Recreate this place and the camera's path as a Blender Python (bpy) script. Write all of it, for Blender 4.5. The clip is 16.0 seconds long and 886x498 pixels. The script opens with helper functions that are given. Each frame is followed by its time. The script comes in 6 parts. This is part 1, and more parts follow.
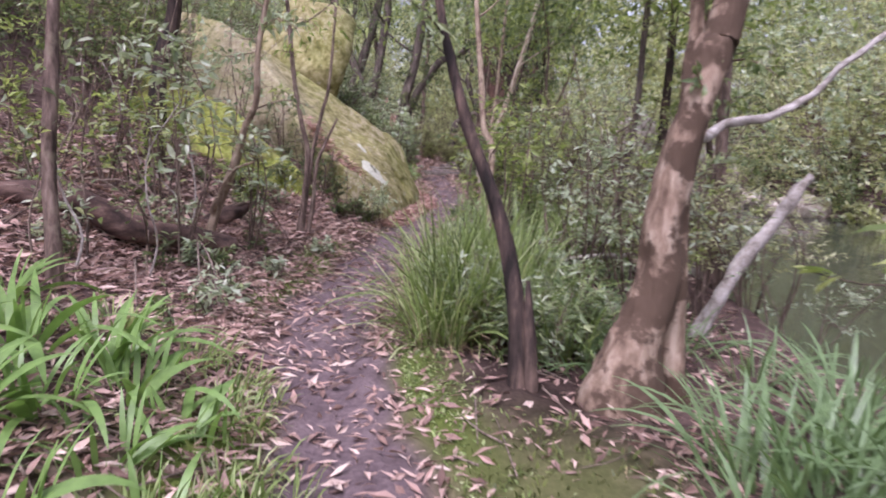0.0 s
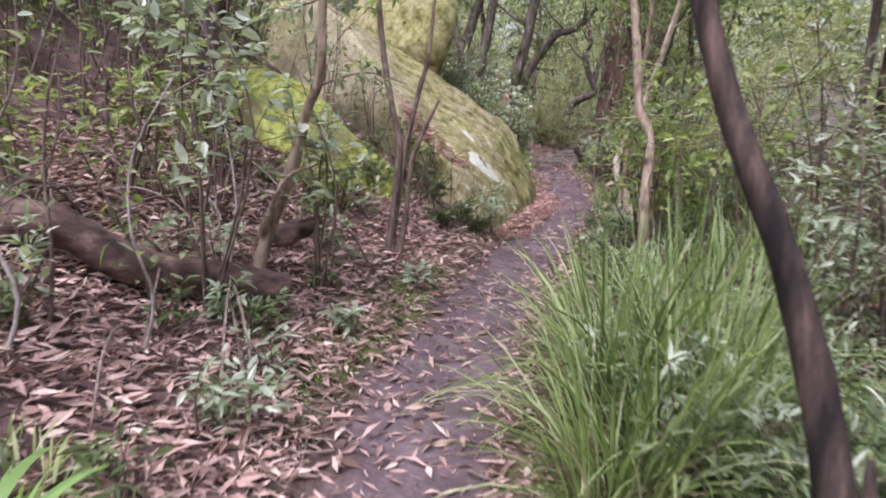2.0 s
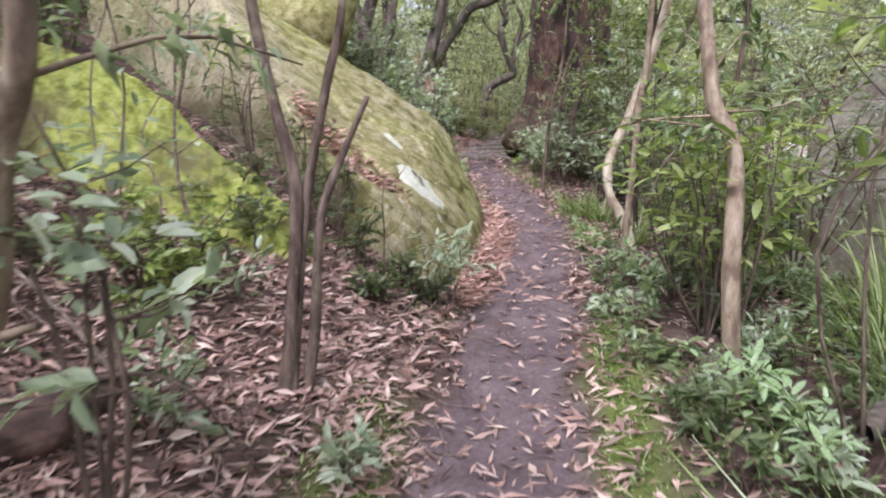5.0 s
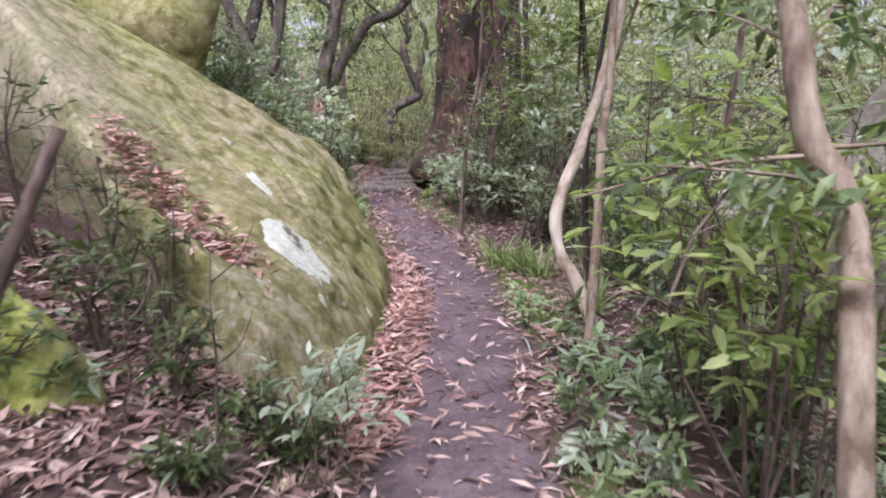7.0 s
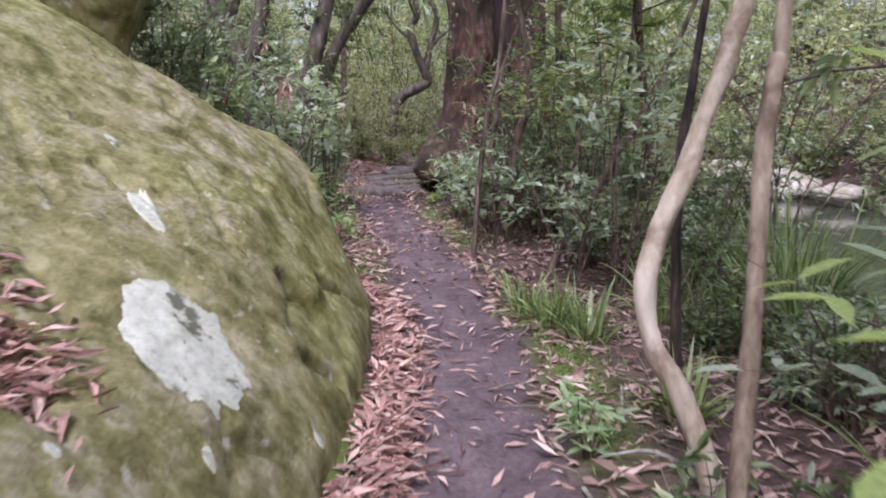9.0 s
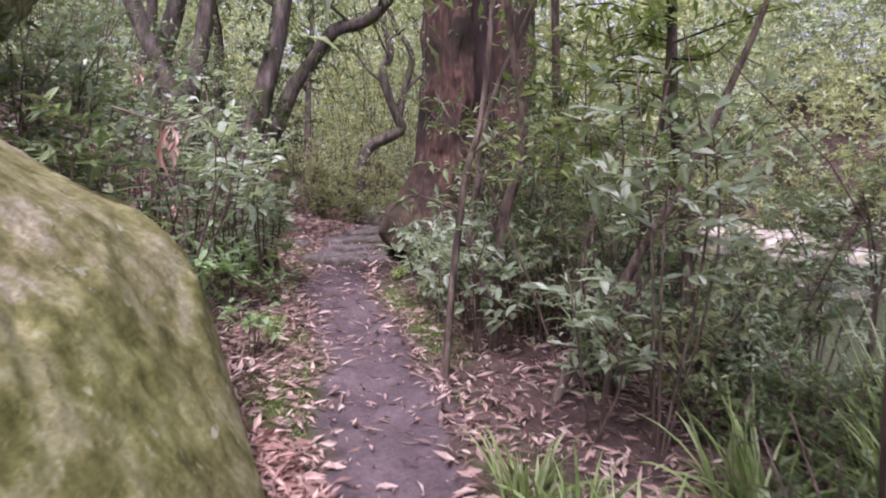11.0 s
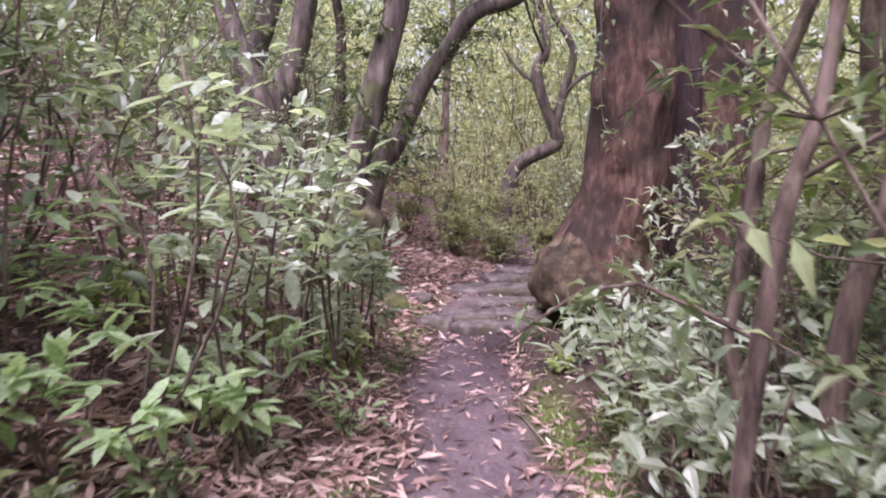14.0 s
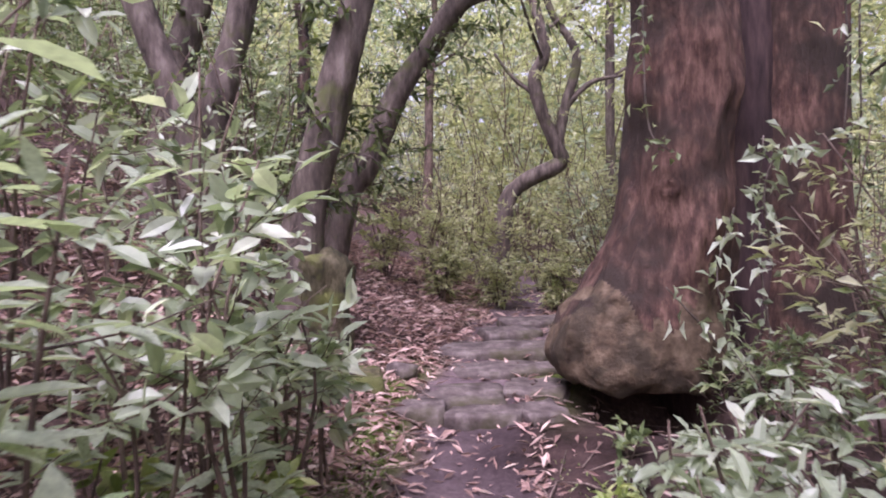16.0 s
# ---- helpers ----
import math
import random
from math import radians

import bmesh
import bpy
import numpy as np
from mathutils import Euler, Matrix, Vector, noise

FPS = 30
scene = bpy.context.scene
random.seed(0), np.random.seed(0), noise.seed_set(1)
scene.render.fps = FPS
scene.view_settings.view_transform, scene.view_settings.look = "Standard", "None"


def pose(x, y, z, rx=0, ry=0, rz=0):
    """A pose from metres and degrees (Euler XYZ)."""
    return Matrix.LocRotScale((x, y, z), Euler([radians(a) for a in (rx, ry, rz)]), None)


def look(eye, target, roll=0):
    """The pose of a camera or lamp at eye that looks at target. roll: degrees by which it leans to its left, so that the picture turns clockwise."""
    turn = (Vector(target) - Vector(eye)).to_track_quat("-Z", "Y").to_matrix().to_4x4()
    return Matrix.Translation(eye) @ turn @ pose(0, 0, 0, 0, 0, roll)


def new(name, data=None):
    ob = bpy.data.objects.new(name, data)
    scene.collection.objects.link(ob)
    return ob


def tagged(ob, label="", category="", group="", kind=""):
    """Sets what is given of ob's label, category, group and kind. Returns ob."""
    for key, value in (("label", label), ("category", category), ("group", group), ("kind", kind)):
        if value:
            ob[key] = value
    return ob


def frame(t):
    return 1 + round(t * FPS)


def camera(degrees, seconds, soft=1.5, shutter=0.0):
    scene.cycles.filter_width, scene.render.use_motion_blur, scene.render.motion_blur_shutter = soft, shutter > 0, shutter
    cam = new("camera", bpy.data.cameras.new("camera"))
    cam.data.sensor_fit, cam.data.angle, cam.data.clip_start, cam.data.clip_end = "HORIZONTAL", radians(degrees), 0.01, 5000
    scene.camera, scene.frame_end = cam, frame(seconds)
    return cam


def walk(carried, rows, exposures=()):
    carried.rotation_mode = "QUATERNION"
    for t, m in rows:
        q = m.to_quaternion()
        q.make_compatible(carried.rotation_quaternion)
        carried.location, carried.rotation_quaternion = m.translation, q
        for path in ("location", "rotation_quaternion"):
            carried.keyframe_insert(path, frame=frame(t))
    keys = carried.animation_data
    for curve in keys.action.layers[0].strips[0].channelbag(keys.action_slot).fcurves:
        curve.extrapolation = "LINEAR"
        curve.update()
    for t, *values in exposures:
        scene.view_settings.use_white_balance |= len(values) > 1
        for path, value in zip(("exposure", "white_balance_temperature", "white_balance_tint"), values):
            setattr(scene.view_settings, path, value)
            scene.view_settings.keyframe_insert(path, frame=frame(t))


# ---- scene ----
from mathutils.bvhtree import BVHTree
cam = camera(63.8, 16.0, soft=1.9, shutter=0.5)
METRES, EYE, TILT, LEAN, TURN = 17.5, 1.5, -9.0, -1.6, 0.0
ROWS = [
    (0.0, 0.0, 0.0, 0.0, 0.0, 0.0, -0.0),
    (0.5, -0.0031, 0.0337, 0.0044, 2.61, 0.05, -0.25),
    (1.0, -0.0087, 0.0682, 0.0101, 4.59, -0.39, -0.29),
    (1.5, -0.0126, 0.1037, 0.0168, 7.13, -1.08, -0.43),
    (2.0, -0.0201, 0.1373, 0.0235, 8.09, -1.36, -0.6),
    (2.5, -0.0233, 0.1698, 0.0294, 9.28, -1.64, -0.32),
    (3.0, -0.0322, 0.2004, 0.0346, 9.53, -2.45, 0.0),
    (3.5, -0.0393, 0.2317, 0.0416, 8.65, -3.22, 0.76),
    (4.0, -0.0451, 0.2606, 0.0493, 6.91, -3.49, 1.39),
    (4.5, -0.0527, 0.2876, 0.0547, 3.1, -3.38, 1.96),
    (5.0, -0.0563, 0.3152, 0.06, 0.22, -2.69, 2.59),
    (7.5, -0.042, 0.4644, 0.0847, -7.47, -1.37, 4.42),
    (8.0, -0.0378, 0.4963, 0.0882, -7.01, -1.76, 4.21),
    (8.5, -0.0342, 0.5285, 0.0941, -7.1, -1.77, 3.94),
    (9.0, -0.0285, 0.5581, 0.0988, -6.21, -2.0, 3.68),
    (9.5, -0.025, 0.5904, 0.1057, -7.55, -1.7, 3.22),
    (10.0, -0.0178, 0.6204, 0.1121, -7.99, -0.54, 2.98),
    (12.5, 0.0017, 0.7639, 0.1387, -6.04, 2.95, 1.97),
    (13.0, 0.0022, 0.7948, 0.1433, -2.96, 2.77, 1.6),
    (13.5, 0.0029, 0.8275, 0.1496, 1.14, 2.99, 1.27),
    (14.0, 0.0028, 0.8596, 0.155, 3.88, 3.42, 1.25),
    (14.5, 0.0003, 0.8891, 0.1633, 3.72, 5.0, 1.5),
    (15.0, 0.0016, 0.9172, 0.1676, 4.53, 5.24, 1.78),
    (15.5, -0.0024, 0.9465, 0.1722, 3.51, 5.29, 2.17),
    (16.0, -0.0045, 0.9728, 0.1765, 2.8, 5.3, 2.51),
]
walk(cam, [(t, pose(0, 0, EYE, TILT, LEAN, TURN) @ pose(METRES * x, METRES * y, METRES * z, 90 + pitch, roll, yaw)) for t, x, y, z, yaw, pitch, roll in ROWS],
     exposures=[(0.0, 0.64, 5850, 32), (0.7, 0.58, 5850, 30), (2.0, 0.76, 5850, 26), (3.5, 0.9, 5850, 19), (5.0, 0.92, 5850, 18), (8.0, 0.82, 5650, 27), (9.0, 0.67, 5650, 25), (10.0, 0.76, 5700, 28), (12.5, 1.0, 5850, 38), (13.5, 1.18, 5850, 39), (14.5, 1.22, 5850, 40), (16.0, 1.04, 5850, 42)])

# ---- light ----
world = bpy.data.worlds.new("sky")
scene.world = world
world.use_nodes = True
wn, wl = world.node_tree.nodes, world.node_tree.links
sky = wn.new("ShaderNodeTexSky")
sky.sky_type, sky.sun_disc = "NISHITA", False
sky.sun_elevation, sky.sun_rotation = radians(58), radians(200)
sky.dust_density, sky.air_density = 4.0, 1.0
wn["Background"].inputs["Strength"].default_value = 0.15
pale = wn.new("ShaderNodeHueSaturation")
pale.inputs["Saturation"].default_value = 0.35
wl.new(sky.outputs["Color"], pale.inputs["Color"])
wl.new(pale.outputs["Color"], wn["Background"].inputs["Color"])
lamp = bpy.data.lights.new("sun", "SUN")
lamp.energy, lamp.angle, lamp.color = 2.0, radians(25), (1.0, 0.98, 0.95)
sun_az = radians(200)
new("sun", lamp).matrix_world = look((0, 0, 30), (-math.sin(sun_az) * 30 / math.tan(radians(58)), -math.cos(sun_az) * 30 / math.tan(radians(58)), 0))


# ---- materials ----
def ramp_node(nt, stops):
    r = nt.nodes.new("ShaderNodeValToRGB")
    e = r.color_ramp.elements
    while len(e) < len(stops):
        e.new(0.5)
    for k, (p, c) in zip(e, stops):
        k.position, k.color = p, (*c, 1)
    return r


def noise_node(nt, scale, detail=6, rough=0.6, stretch=None, vec="Object"):
    tc = nt.nodes.new("ShaderNodeTexCoord")
    n = nt.nodes.new("ShaderNodeTexNoise")
    n.inputs["Scale"].default_value, n.inputs["Detail"].default_value, n.inputs["Roughness"].default_value = scale, detail, rough
    if stretch:
        mp = nt.nodes.new("ShaderNodeMapping")
        mp.inputs["Scale"].default_value = stretch
        nt.links.new(tc.outputs[vec], mp.inputs["Vector"])
        nt.links.new(mp.outputs["Vector"], n.inputs["Vector"])
    else:
        nt.links.new(tc.outputs[vec], n.inputs["Vector"])
    return n


def mix_node(nt, fac, a, b, kind="MIX"):
    m = nt.nodes.new("ShaderNodeMix")
    m.data_type, m.blend_type = "RGBA", kind
    for sock, v in ((m.inputs[0], fac), (m.inputs[6], a), (m.inputs[7], b)):
        if isinstance(v, (int, float)):
            sock.default_value = v
        elif isinstance(v, tuple):
            sock.default_value = (*v, 1)
        else:
            nt.links.new(v, sock)
    return m.outputs[2]


def base_mat(name, rough=0.8, spec=0.3):
    m = bpy.data.materials.new(name)
    m.use_nodes = True
    b = m.node_tree.nodes["Principled BSDF"]
    b.inputs["Roughness"].default_value, b.inputs["Specular IOR Level"].default_value = rough, spec
    return m, m.node_tree, b


def add_bump(nt, b, height, strength=0.5, dist=0.02):
    k = nt.nodes.new("ShaderNodeBump")
    k.inputs["Strength"].default_value, k.inputs["Distance"].default_value = strength, dist
    nt.links.new(height, k.inputs["Height"])
    nt.links.new(k.outputs["Normal"], b.inputs["Normal"])


def grain_mat(name, stops, scale, rough=0.85, stretch=None, bump=0.6, dist=0.02, patch=None, spec=0.25):
    """Noise-coloured surface; patch=(colour, scale, low, high) lays a second, larger stain over it."""
    m, nt, b = base_mat(name, rough, spec)
    n = noise_node(nt, scale, 8, 0.65, stretch)
    r = ramp_node(nt, [(0.5 + (p - 0.53) * 0.6, c) for p, c in stops])
    nt.links.new(n.outputs["Fac"], r.inputs["Fac"])
    col = r.outputs["Color"]
    if patch:
        pc, ps, lo, hi = patch
        n2 = noise_node(nt, ps, 5, 0.6)
        r2 = ramp_node(nt, [(lo, (0, 0, 0)), (hi, (1, 1, 1))])
        nt.links.new(n2.outputs["Fac"], r2.inputs["Fac"])
        col = mix_node(nt, r2.outputs["Color"], col, pc)
    nt.links.new(col, b.inputs["Base Color"])
    add_bump(nt, b, n.outputs["Fac"], bump, dist)
    return m


def leaf_mat(name, stops, trans=0.35, rough=0.45, spec=0.4):
    """Leaves coloured one by one, partly letting light through."""
    m, nt, b = base_mat(name, rough, spec)
    g = nt.nodes.new("ShaderNodeNewGeometry")
    r = ramp_node(nt, stops)
    nt.links.new(g.outputs["Random Per Island"], r.inputs["Fac"])
    n = noise_node(nt, 9.0, 3)
    r2 = ramp_node(nt, [(0.3, (0.7, 0.7, 0.7)), (0.7, (1.15, 1.15, 1.15))])
    nt.links.new(n.outputs["Fac"], r2.inputs["Fac"])
    col = mix_node(nt, 1.0, r.outputs["Color"], r2.outputs["Color"], "MULTIPLY")
    nt.links.new(col, b.inputs["Base Color"])
    t = nt.nodes.new("ShaderNodeBsdfTranslucent")
    nt.links.new(mix_node(nt, 1.0, col, (1.12, 1.2, 0.72), "MULTIPLY"), t.inputs["Color"])
    ms = nt.nodes.new("ShaderNodeMixShader")
    ms.inputs["Fac"].default_value = trans
    nt.links.new(b.outputs["BSDF"], ms.inputs[1])
    nt.links.new(t.outputs["BSDF"], ms.inputs[2])
    nt.links.new(ms.outputs["Shader"], nt.nodes["Material Output"].inputs["Surface"])
    return m


GREEN = leaf_mat("shrub_leaf", [(0, (0.09, 0.13, 0.055)), (0.45, (0.18, 0.24, 0.105)), (0.8, (0.28, 0.34, 0.165)), (1, (0.4, 0.45, 0.24))], trans=0.4, rough=0.36, spec=0.7)
# extra pale: the sky's reflection on the leaf tops is put into the colour
GREYGREEN = leaf_mat("sky_paled_leaf", [(0, (0.2, 0.25, 0.155)), (0.35, (0.36, 0.425, 0.285)), (0.75, (0.52, 0.585, 0.45)), (1, (0.67, 0.7, 0.57))], trans=0.45, rough=0.34, spec=0.8)
REED = leaf_mat("reed_blade", [(0, (0.07, 0.12, 0.045)), (0.4, (0.14, 0.23, 0.09)), (0.8, (0.26, 0.37, 0.18)), (1, (0.42, 0.5, 0.32))], spec=0.7)
LIME = leaf_mat("bright_leaf", [(0, (0.16, 0.22, 0.065)), (0.5, (0.34, 0.42, 0.14)), (1, (0.55, 0.59, 0.27))], trans=0.5, spec=0.6)
FRESH = leaf_mat("fresh_leaf", [(0, (0.24, 0.36, 0.17)), (0.5, (0.42, 0.56, 0.31)), (1, (0.62, 0.72, 0.48))], trans=0.5, rough=0.36, spec=0.7)
DARKGREEN = leaf_mat("dark_leaf", [(0, (0.06, 0.085, 0.03)), (0.5, (0.12, 0.16, 0.06)), (1, (0.22, 0.26, 0.11))], spec=0.6)
# far leaves extra pale: the haze and bright sky are put into the colour
FARGREEN = leaf_mat("hazed_far_leaf", [(0, (0.3, 0.31, 0.18)), (0.5, (0.54, 0.55, 0.34)), (1, (0.74, 0.73, 0.53))], trans=0.55)
STRAP = leaf_mat("strap_leaf", [(0, (0.1, 0.19, 0.04)), (0.5, (0.2, 0.34, 0.09)), (1, (0.34, 0.46, 0.18))], spec=0.6)
GRASS = leaf_mat("grass_blade", [(0, (0.11, 0.155, 0.05)), (0.35, (0.22, 0.3, 0.095)), (0.75, (0.38, 0.47, 0.19)), (1, (0.6, 0.61, 0.4))], trans=0.4)
MOSSBLADE = leaf_mat("moss_blade", [(0, (0.06, 0.075, 0.02)), (0.5, (0.12, 0.15, 0.04)), (1, (0.22, 0.25, 0.08))], trans=0.2)
THATCH = leaf_mat("dry_grass_blade", [(0, (0.12, 0.075, 0.05)), (0.5, (0.26, 0.18, 0.11)), (1, (0.45, 0.36, 0.22))], trans=0.15)
LITTER = leaf_mat("dead_leaf", [(0, (0.14, 0.085, 0.07)), (0.25, (0.3, 0.185, 0.155)), (0.55, (0.47, 0.31, 0.265)), (0.85, (0.6, 0.43, 0.37)), (1, (0.72, 0.58, 0.5))], trans=0.08, rough=0.55, spec=0.4)
REDLITTER = leaf_mat("red_dead_leaf", [(0, (0.24, 0.125, 0.1)), (0.5, (0.48, 0.28, 0.235)), (1, (0.68, 0.48, 0.41))], trans=0.08, rough=0.55, spec=0.4)
STICK = grain_mat("dead_twig", [(0.3, (0.1, 0.075, 0.06)), (0.7, (0.3, 0.23, 0.19))], 30)
BARK_BROWN = grain_mat("brown_bark", [(0.3, (0.06, 0.042, 0.034)), (0.55, (0.15, 0.105, 0.085)), (0.8, (0.27, 0.2, 0.165))], 16, stretch=(1, 1, 0.25), dist=0.04, bump=0.9, patch=((0.23, 0.185, 0.135), 5.0, 0.53, 0.66))
BARK_PINK = grain_mat("pinkish_bark", [(0.3, (0.12, 0.078, 0.055)), (0.55, (0.29, 0.205, 0.15)), (0.8, (0.47, 0.37, 0.29))], 10, stretch=(1, 1, 0.25), dist=0.05, bump=1.0, patch=((0.1, 0.066, 0.046), 3.6, 0.45, 0.51))
BARK_TAN = grain_mat("tan_bark", [(0.3, (0.16, 0.11, 0.08)), (0.55, (0.33, 0.25, 0.185)), (0.8, (0.48, 0.39, 0.3))], 12, stretch=(1, 1, 0.3), bump=0.9, dist=0.03, patch=((0.17, 0.12, 0.085), 5.0, 0.52, 0.62))
BARK_RED = grain_mat("red_stringy_bark", [(0.2, (0.026, 0.015, 0.013)), (0.5, (0.088, 0.047, 0.036)), (0.85, (0.21, 0.125, 0.095))], 15, stretch=(1, 1, 0.3), bump=1.0, dist=0.05, patch=((0.04, 0.028, 0.022), 1.5, 0.45, 0.6))
# bark for the old tree's shaded stem and roots: shade put into colour
BARK_SHADE = grain_mat("shaded_plum_bark", [(0.2, (0.015, 0.01, 0.011)), (0.5, (0.046, 0.028, 0.028)), (0.85, (0.1, 0.062, 0.056))], 8, stretch=(1, 1, 0.2), bump=0.8, dist=0.03)
BARK_FOOT = grain_mat("mossy_swollen_bark", [(0.2, (0.03, 0.02, 0.013)), (0.5, (0.1, 0.07, 0.045)), (0.85, (0.2, 0.15, 0.1))], 7, bump=1.0, dist=0.05, patch=((0.055, 0.042, 0.028), 3.0, 0.48, 0.6))
BARK_DARK = grain_mat("charred_bark", [(0.35, (0.018, 0.014, 0.013)), (0.55, (0.065, 0.045, 0.038)), (0.8, (0.2, 0.135, 0.105))], 8, stretch=(1, 1, 0.2), bump=1.0, dist=0.04)
BARK_WHITE = grain_mat("pale_smooth_bark", [(0.25, (0.34, 0.26, 0.18)), (0.5, (0.52, 0.425, 0.325)), (0.75, (0.68, 0.59, 0.48))], 9, stretch=(1, 1, 0.4), bump=0.5, dist=0.03, patch=((0.3, 0.21, 0.15), 5.0, 0.52, 0.66))
BARK_GREY = grain_mat("grey_bark", [(0.3, (0.055, 0.043, 0.037)), (0.55, (0.125, 0.098, 0.083)), (0.8, (0.22, 0.18, 0.155))], 10, stretch=(1, 1, 0.3), bump=0.9, dist=0.04, patch=((0.09, 0.1, 0.035), 2.5, 0.55, 0.7))
DEADWOOD = grain_mat("bleached_wood", [(0.3, (0.2, 0.17, 0.145)), (0.55, (0.38, 0.34, 0.31)), (0.8, (0.52, 0.48, 0.45))], 9, bump=0.9, dist=0.03)
LOGWOOD = grain_mat("rotting_log", [(0.3, (0.03, 0.02, 0.017)), (0.55, (0.1, 0.062, 0.052)), (0.8, (0.24, 0.16, 0.13))], 8, stretch=(0.3, 1, 1), bump=0.9)
STONE = grain_mat("sandstone_slab", [(0.3, (0.06, 0.046, 0.042)), (0.55, (0.13, 0.104, 0.096)), (0.8, (0.24, 0.2, 0.185))], 6, patch=((0.07, 0.064, 0.035), 2.2, 0.5, 0.66), bump=0.9, dist=0.03)
MOSSYSTONE = grain_mat("mossy_stone", [(0.3, (0.05, 0.045, 0.025)), (0.55, (0.13, 0.115, 0.06)), (0.8, (0.25, 0.22, 0.13))], 8, bump=0.9, dist=0.03, patch=((0.1, 0.11, 0.035), 3.0, 0.48, 0.6))
LICHEN = grain_mat("white_lichen", [(0.3, (0.36, 0.36, 0.28)), (0.5, (0.46, 0.46, 0.38)), (0.75, (0.55, 0.54, 0.46))], 25, rough=0.95, bump=0.3, dist=0.006, patch=((0.13, 0.125, 0.09), 6.0, 0.57, 0.63))


def soft_mask(nt, src):
    """A soft mask from a noise."""
    r = ramp_node(nt, [(0.38, (0.25, 0.25, 0.25)), (0.55, (1, 1, 1))])
    nt.links.new(src.outputs["Fac"], r.inputs["Fac"])
    return r.outputs["Color"]


def rock_mat():
    m, nt, b = base_mat("mossy_sandstone", 0.9, 0.2)
    fine, mid, big = noise_node(nt, 22, 8, 0.7), noise_node(nt, 5.5, 8, 0.65), noise_node(nt, 1.1, 5, 0.6)
    bare = ramp_node(nt, [(0.36, (0.18, 0.145, 0.095)), (0.5, (0.33, 0.28, 0.205)), (0.66, (0.5, 0.44, 0.36))])
    moss = ramp_node(nt, [(0.34, (0.12, 0.11, 0.04)), (0.5, (0.275, 0.245, 0.11)), (0.64, (0.44, 0.39, 0.23))])
    nt.links.new(fine.outputs["Fac"], bare.inputs["Fac"])
    nt.links.new(mid.outputs["Fac"], moss.inputs["Fac"])
    f = ramp_node(nt, [(0.47, (0, 0, 0)), (0.56, (1, 1, 1))])
    nt.links.new(mid.outputs["Fac"], f.inputs["Fac"])
    f2 = ramp_node(nt, [(0.42, (0, 0, 0)), (0.6, (0.55, 0.55, 0.55))])
    nt.links.new(big.outputs["Fac"], f2.inputs["Fac"])
    fac = mix_node(nt, 1.0, f.outputs["Color"], f2.outputs["Color"], "MULTIPLY")
    col = mix_node(nt, fac, moss.outputs["Color"], bare.outputs["Color"])
    worn = nt.nodes.new("ShaderNodeAttribute")
    worn.attribute_name = "worn"
    col = mix_node(nt, mix_node(nt, 1.0, worn.outputs["Fac"], soft_mask(nt, fine), "MULTIPLY"), col, (0.5, 0.43, 0.32))
    spots = noise_node(nt, 13, 2, 0.4)
    f3 = ramp_node(nt, [(0.68, (0, 0, 0)), (0.73, (1, 1, 1))])
    nt.links.new(spots.outputs["Fac"], f3.inputs["Fac"])
    col = mix_node(nt, f3.outputs["Color"], col, (0.42, 0.39, 0.31))
    green = noise_node(nt, 0.7, 4, 0.6)
    f4 = ramp_node(nt, [(0.45, (0, 0, 0)), (0.62, (0.75, 0.75, 0.75))])
    nt.links.new(green.outputs["Fac"], f4.inputs["Fac"])
    col = mix_node(nt, f4.outputs["Color"], col, mix_node(nt, 1.0, col, (0.9, 1.0, 0.7), "MULTIPLY"))
    stain = noise_node(nt, 2.6, 7, 0.7)
    f5 = ramp_node(nt, [(0.5, (1, 1, 1)), (0.68, (0.6, 0.62, 0.5))])
    nt.links.new(stain.outputs["Fac"], f5.inputs["Fac"])
    col = mix_node(nt, 1.0, col, f5.outputs["Color"], "MULTIPLY")
    nt.links.new(col, b.inputs["Base Color"])
    s = nt.nodes.new("ShaderNodeMath")
    s.operation = "ADD"
    nt.links.new(fine.outputs["Fac"], s.inputs[0])
    nt.links.new(mid.outputs["Fac"], s.inputs[1])
    add_bump(nt, b, s.outputs[0], 0.8, 0.035)
    return m


ROCK = rock_mat()
PALEROCK = grain_mat("pale_sandstone", [(0.3, (0.26, 0.215, 0.175)), (0.55, (0.44, 0.38, 0.325)), (0.8, (0.58, 0.52, 0.46))], 5, patch=((0.24, 0.215, 0.11), 1.7, 0.52, 0.66), bump=0.8, dist=0.04)
MOSSROCK = grain_mat("thick_green_moss", [(0.3, (0.16, 0.18, 0.035)), (0.5, (0.32, 0.35, 0.08)), (0.75, (0.48, 0.5, 0.16))], 12, rough=0.95, bump=0.9, dist=0.04, patch=((0.16, 0.14, 0.065), 1.4, 0.5, 0.62))


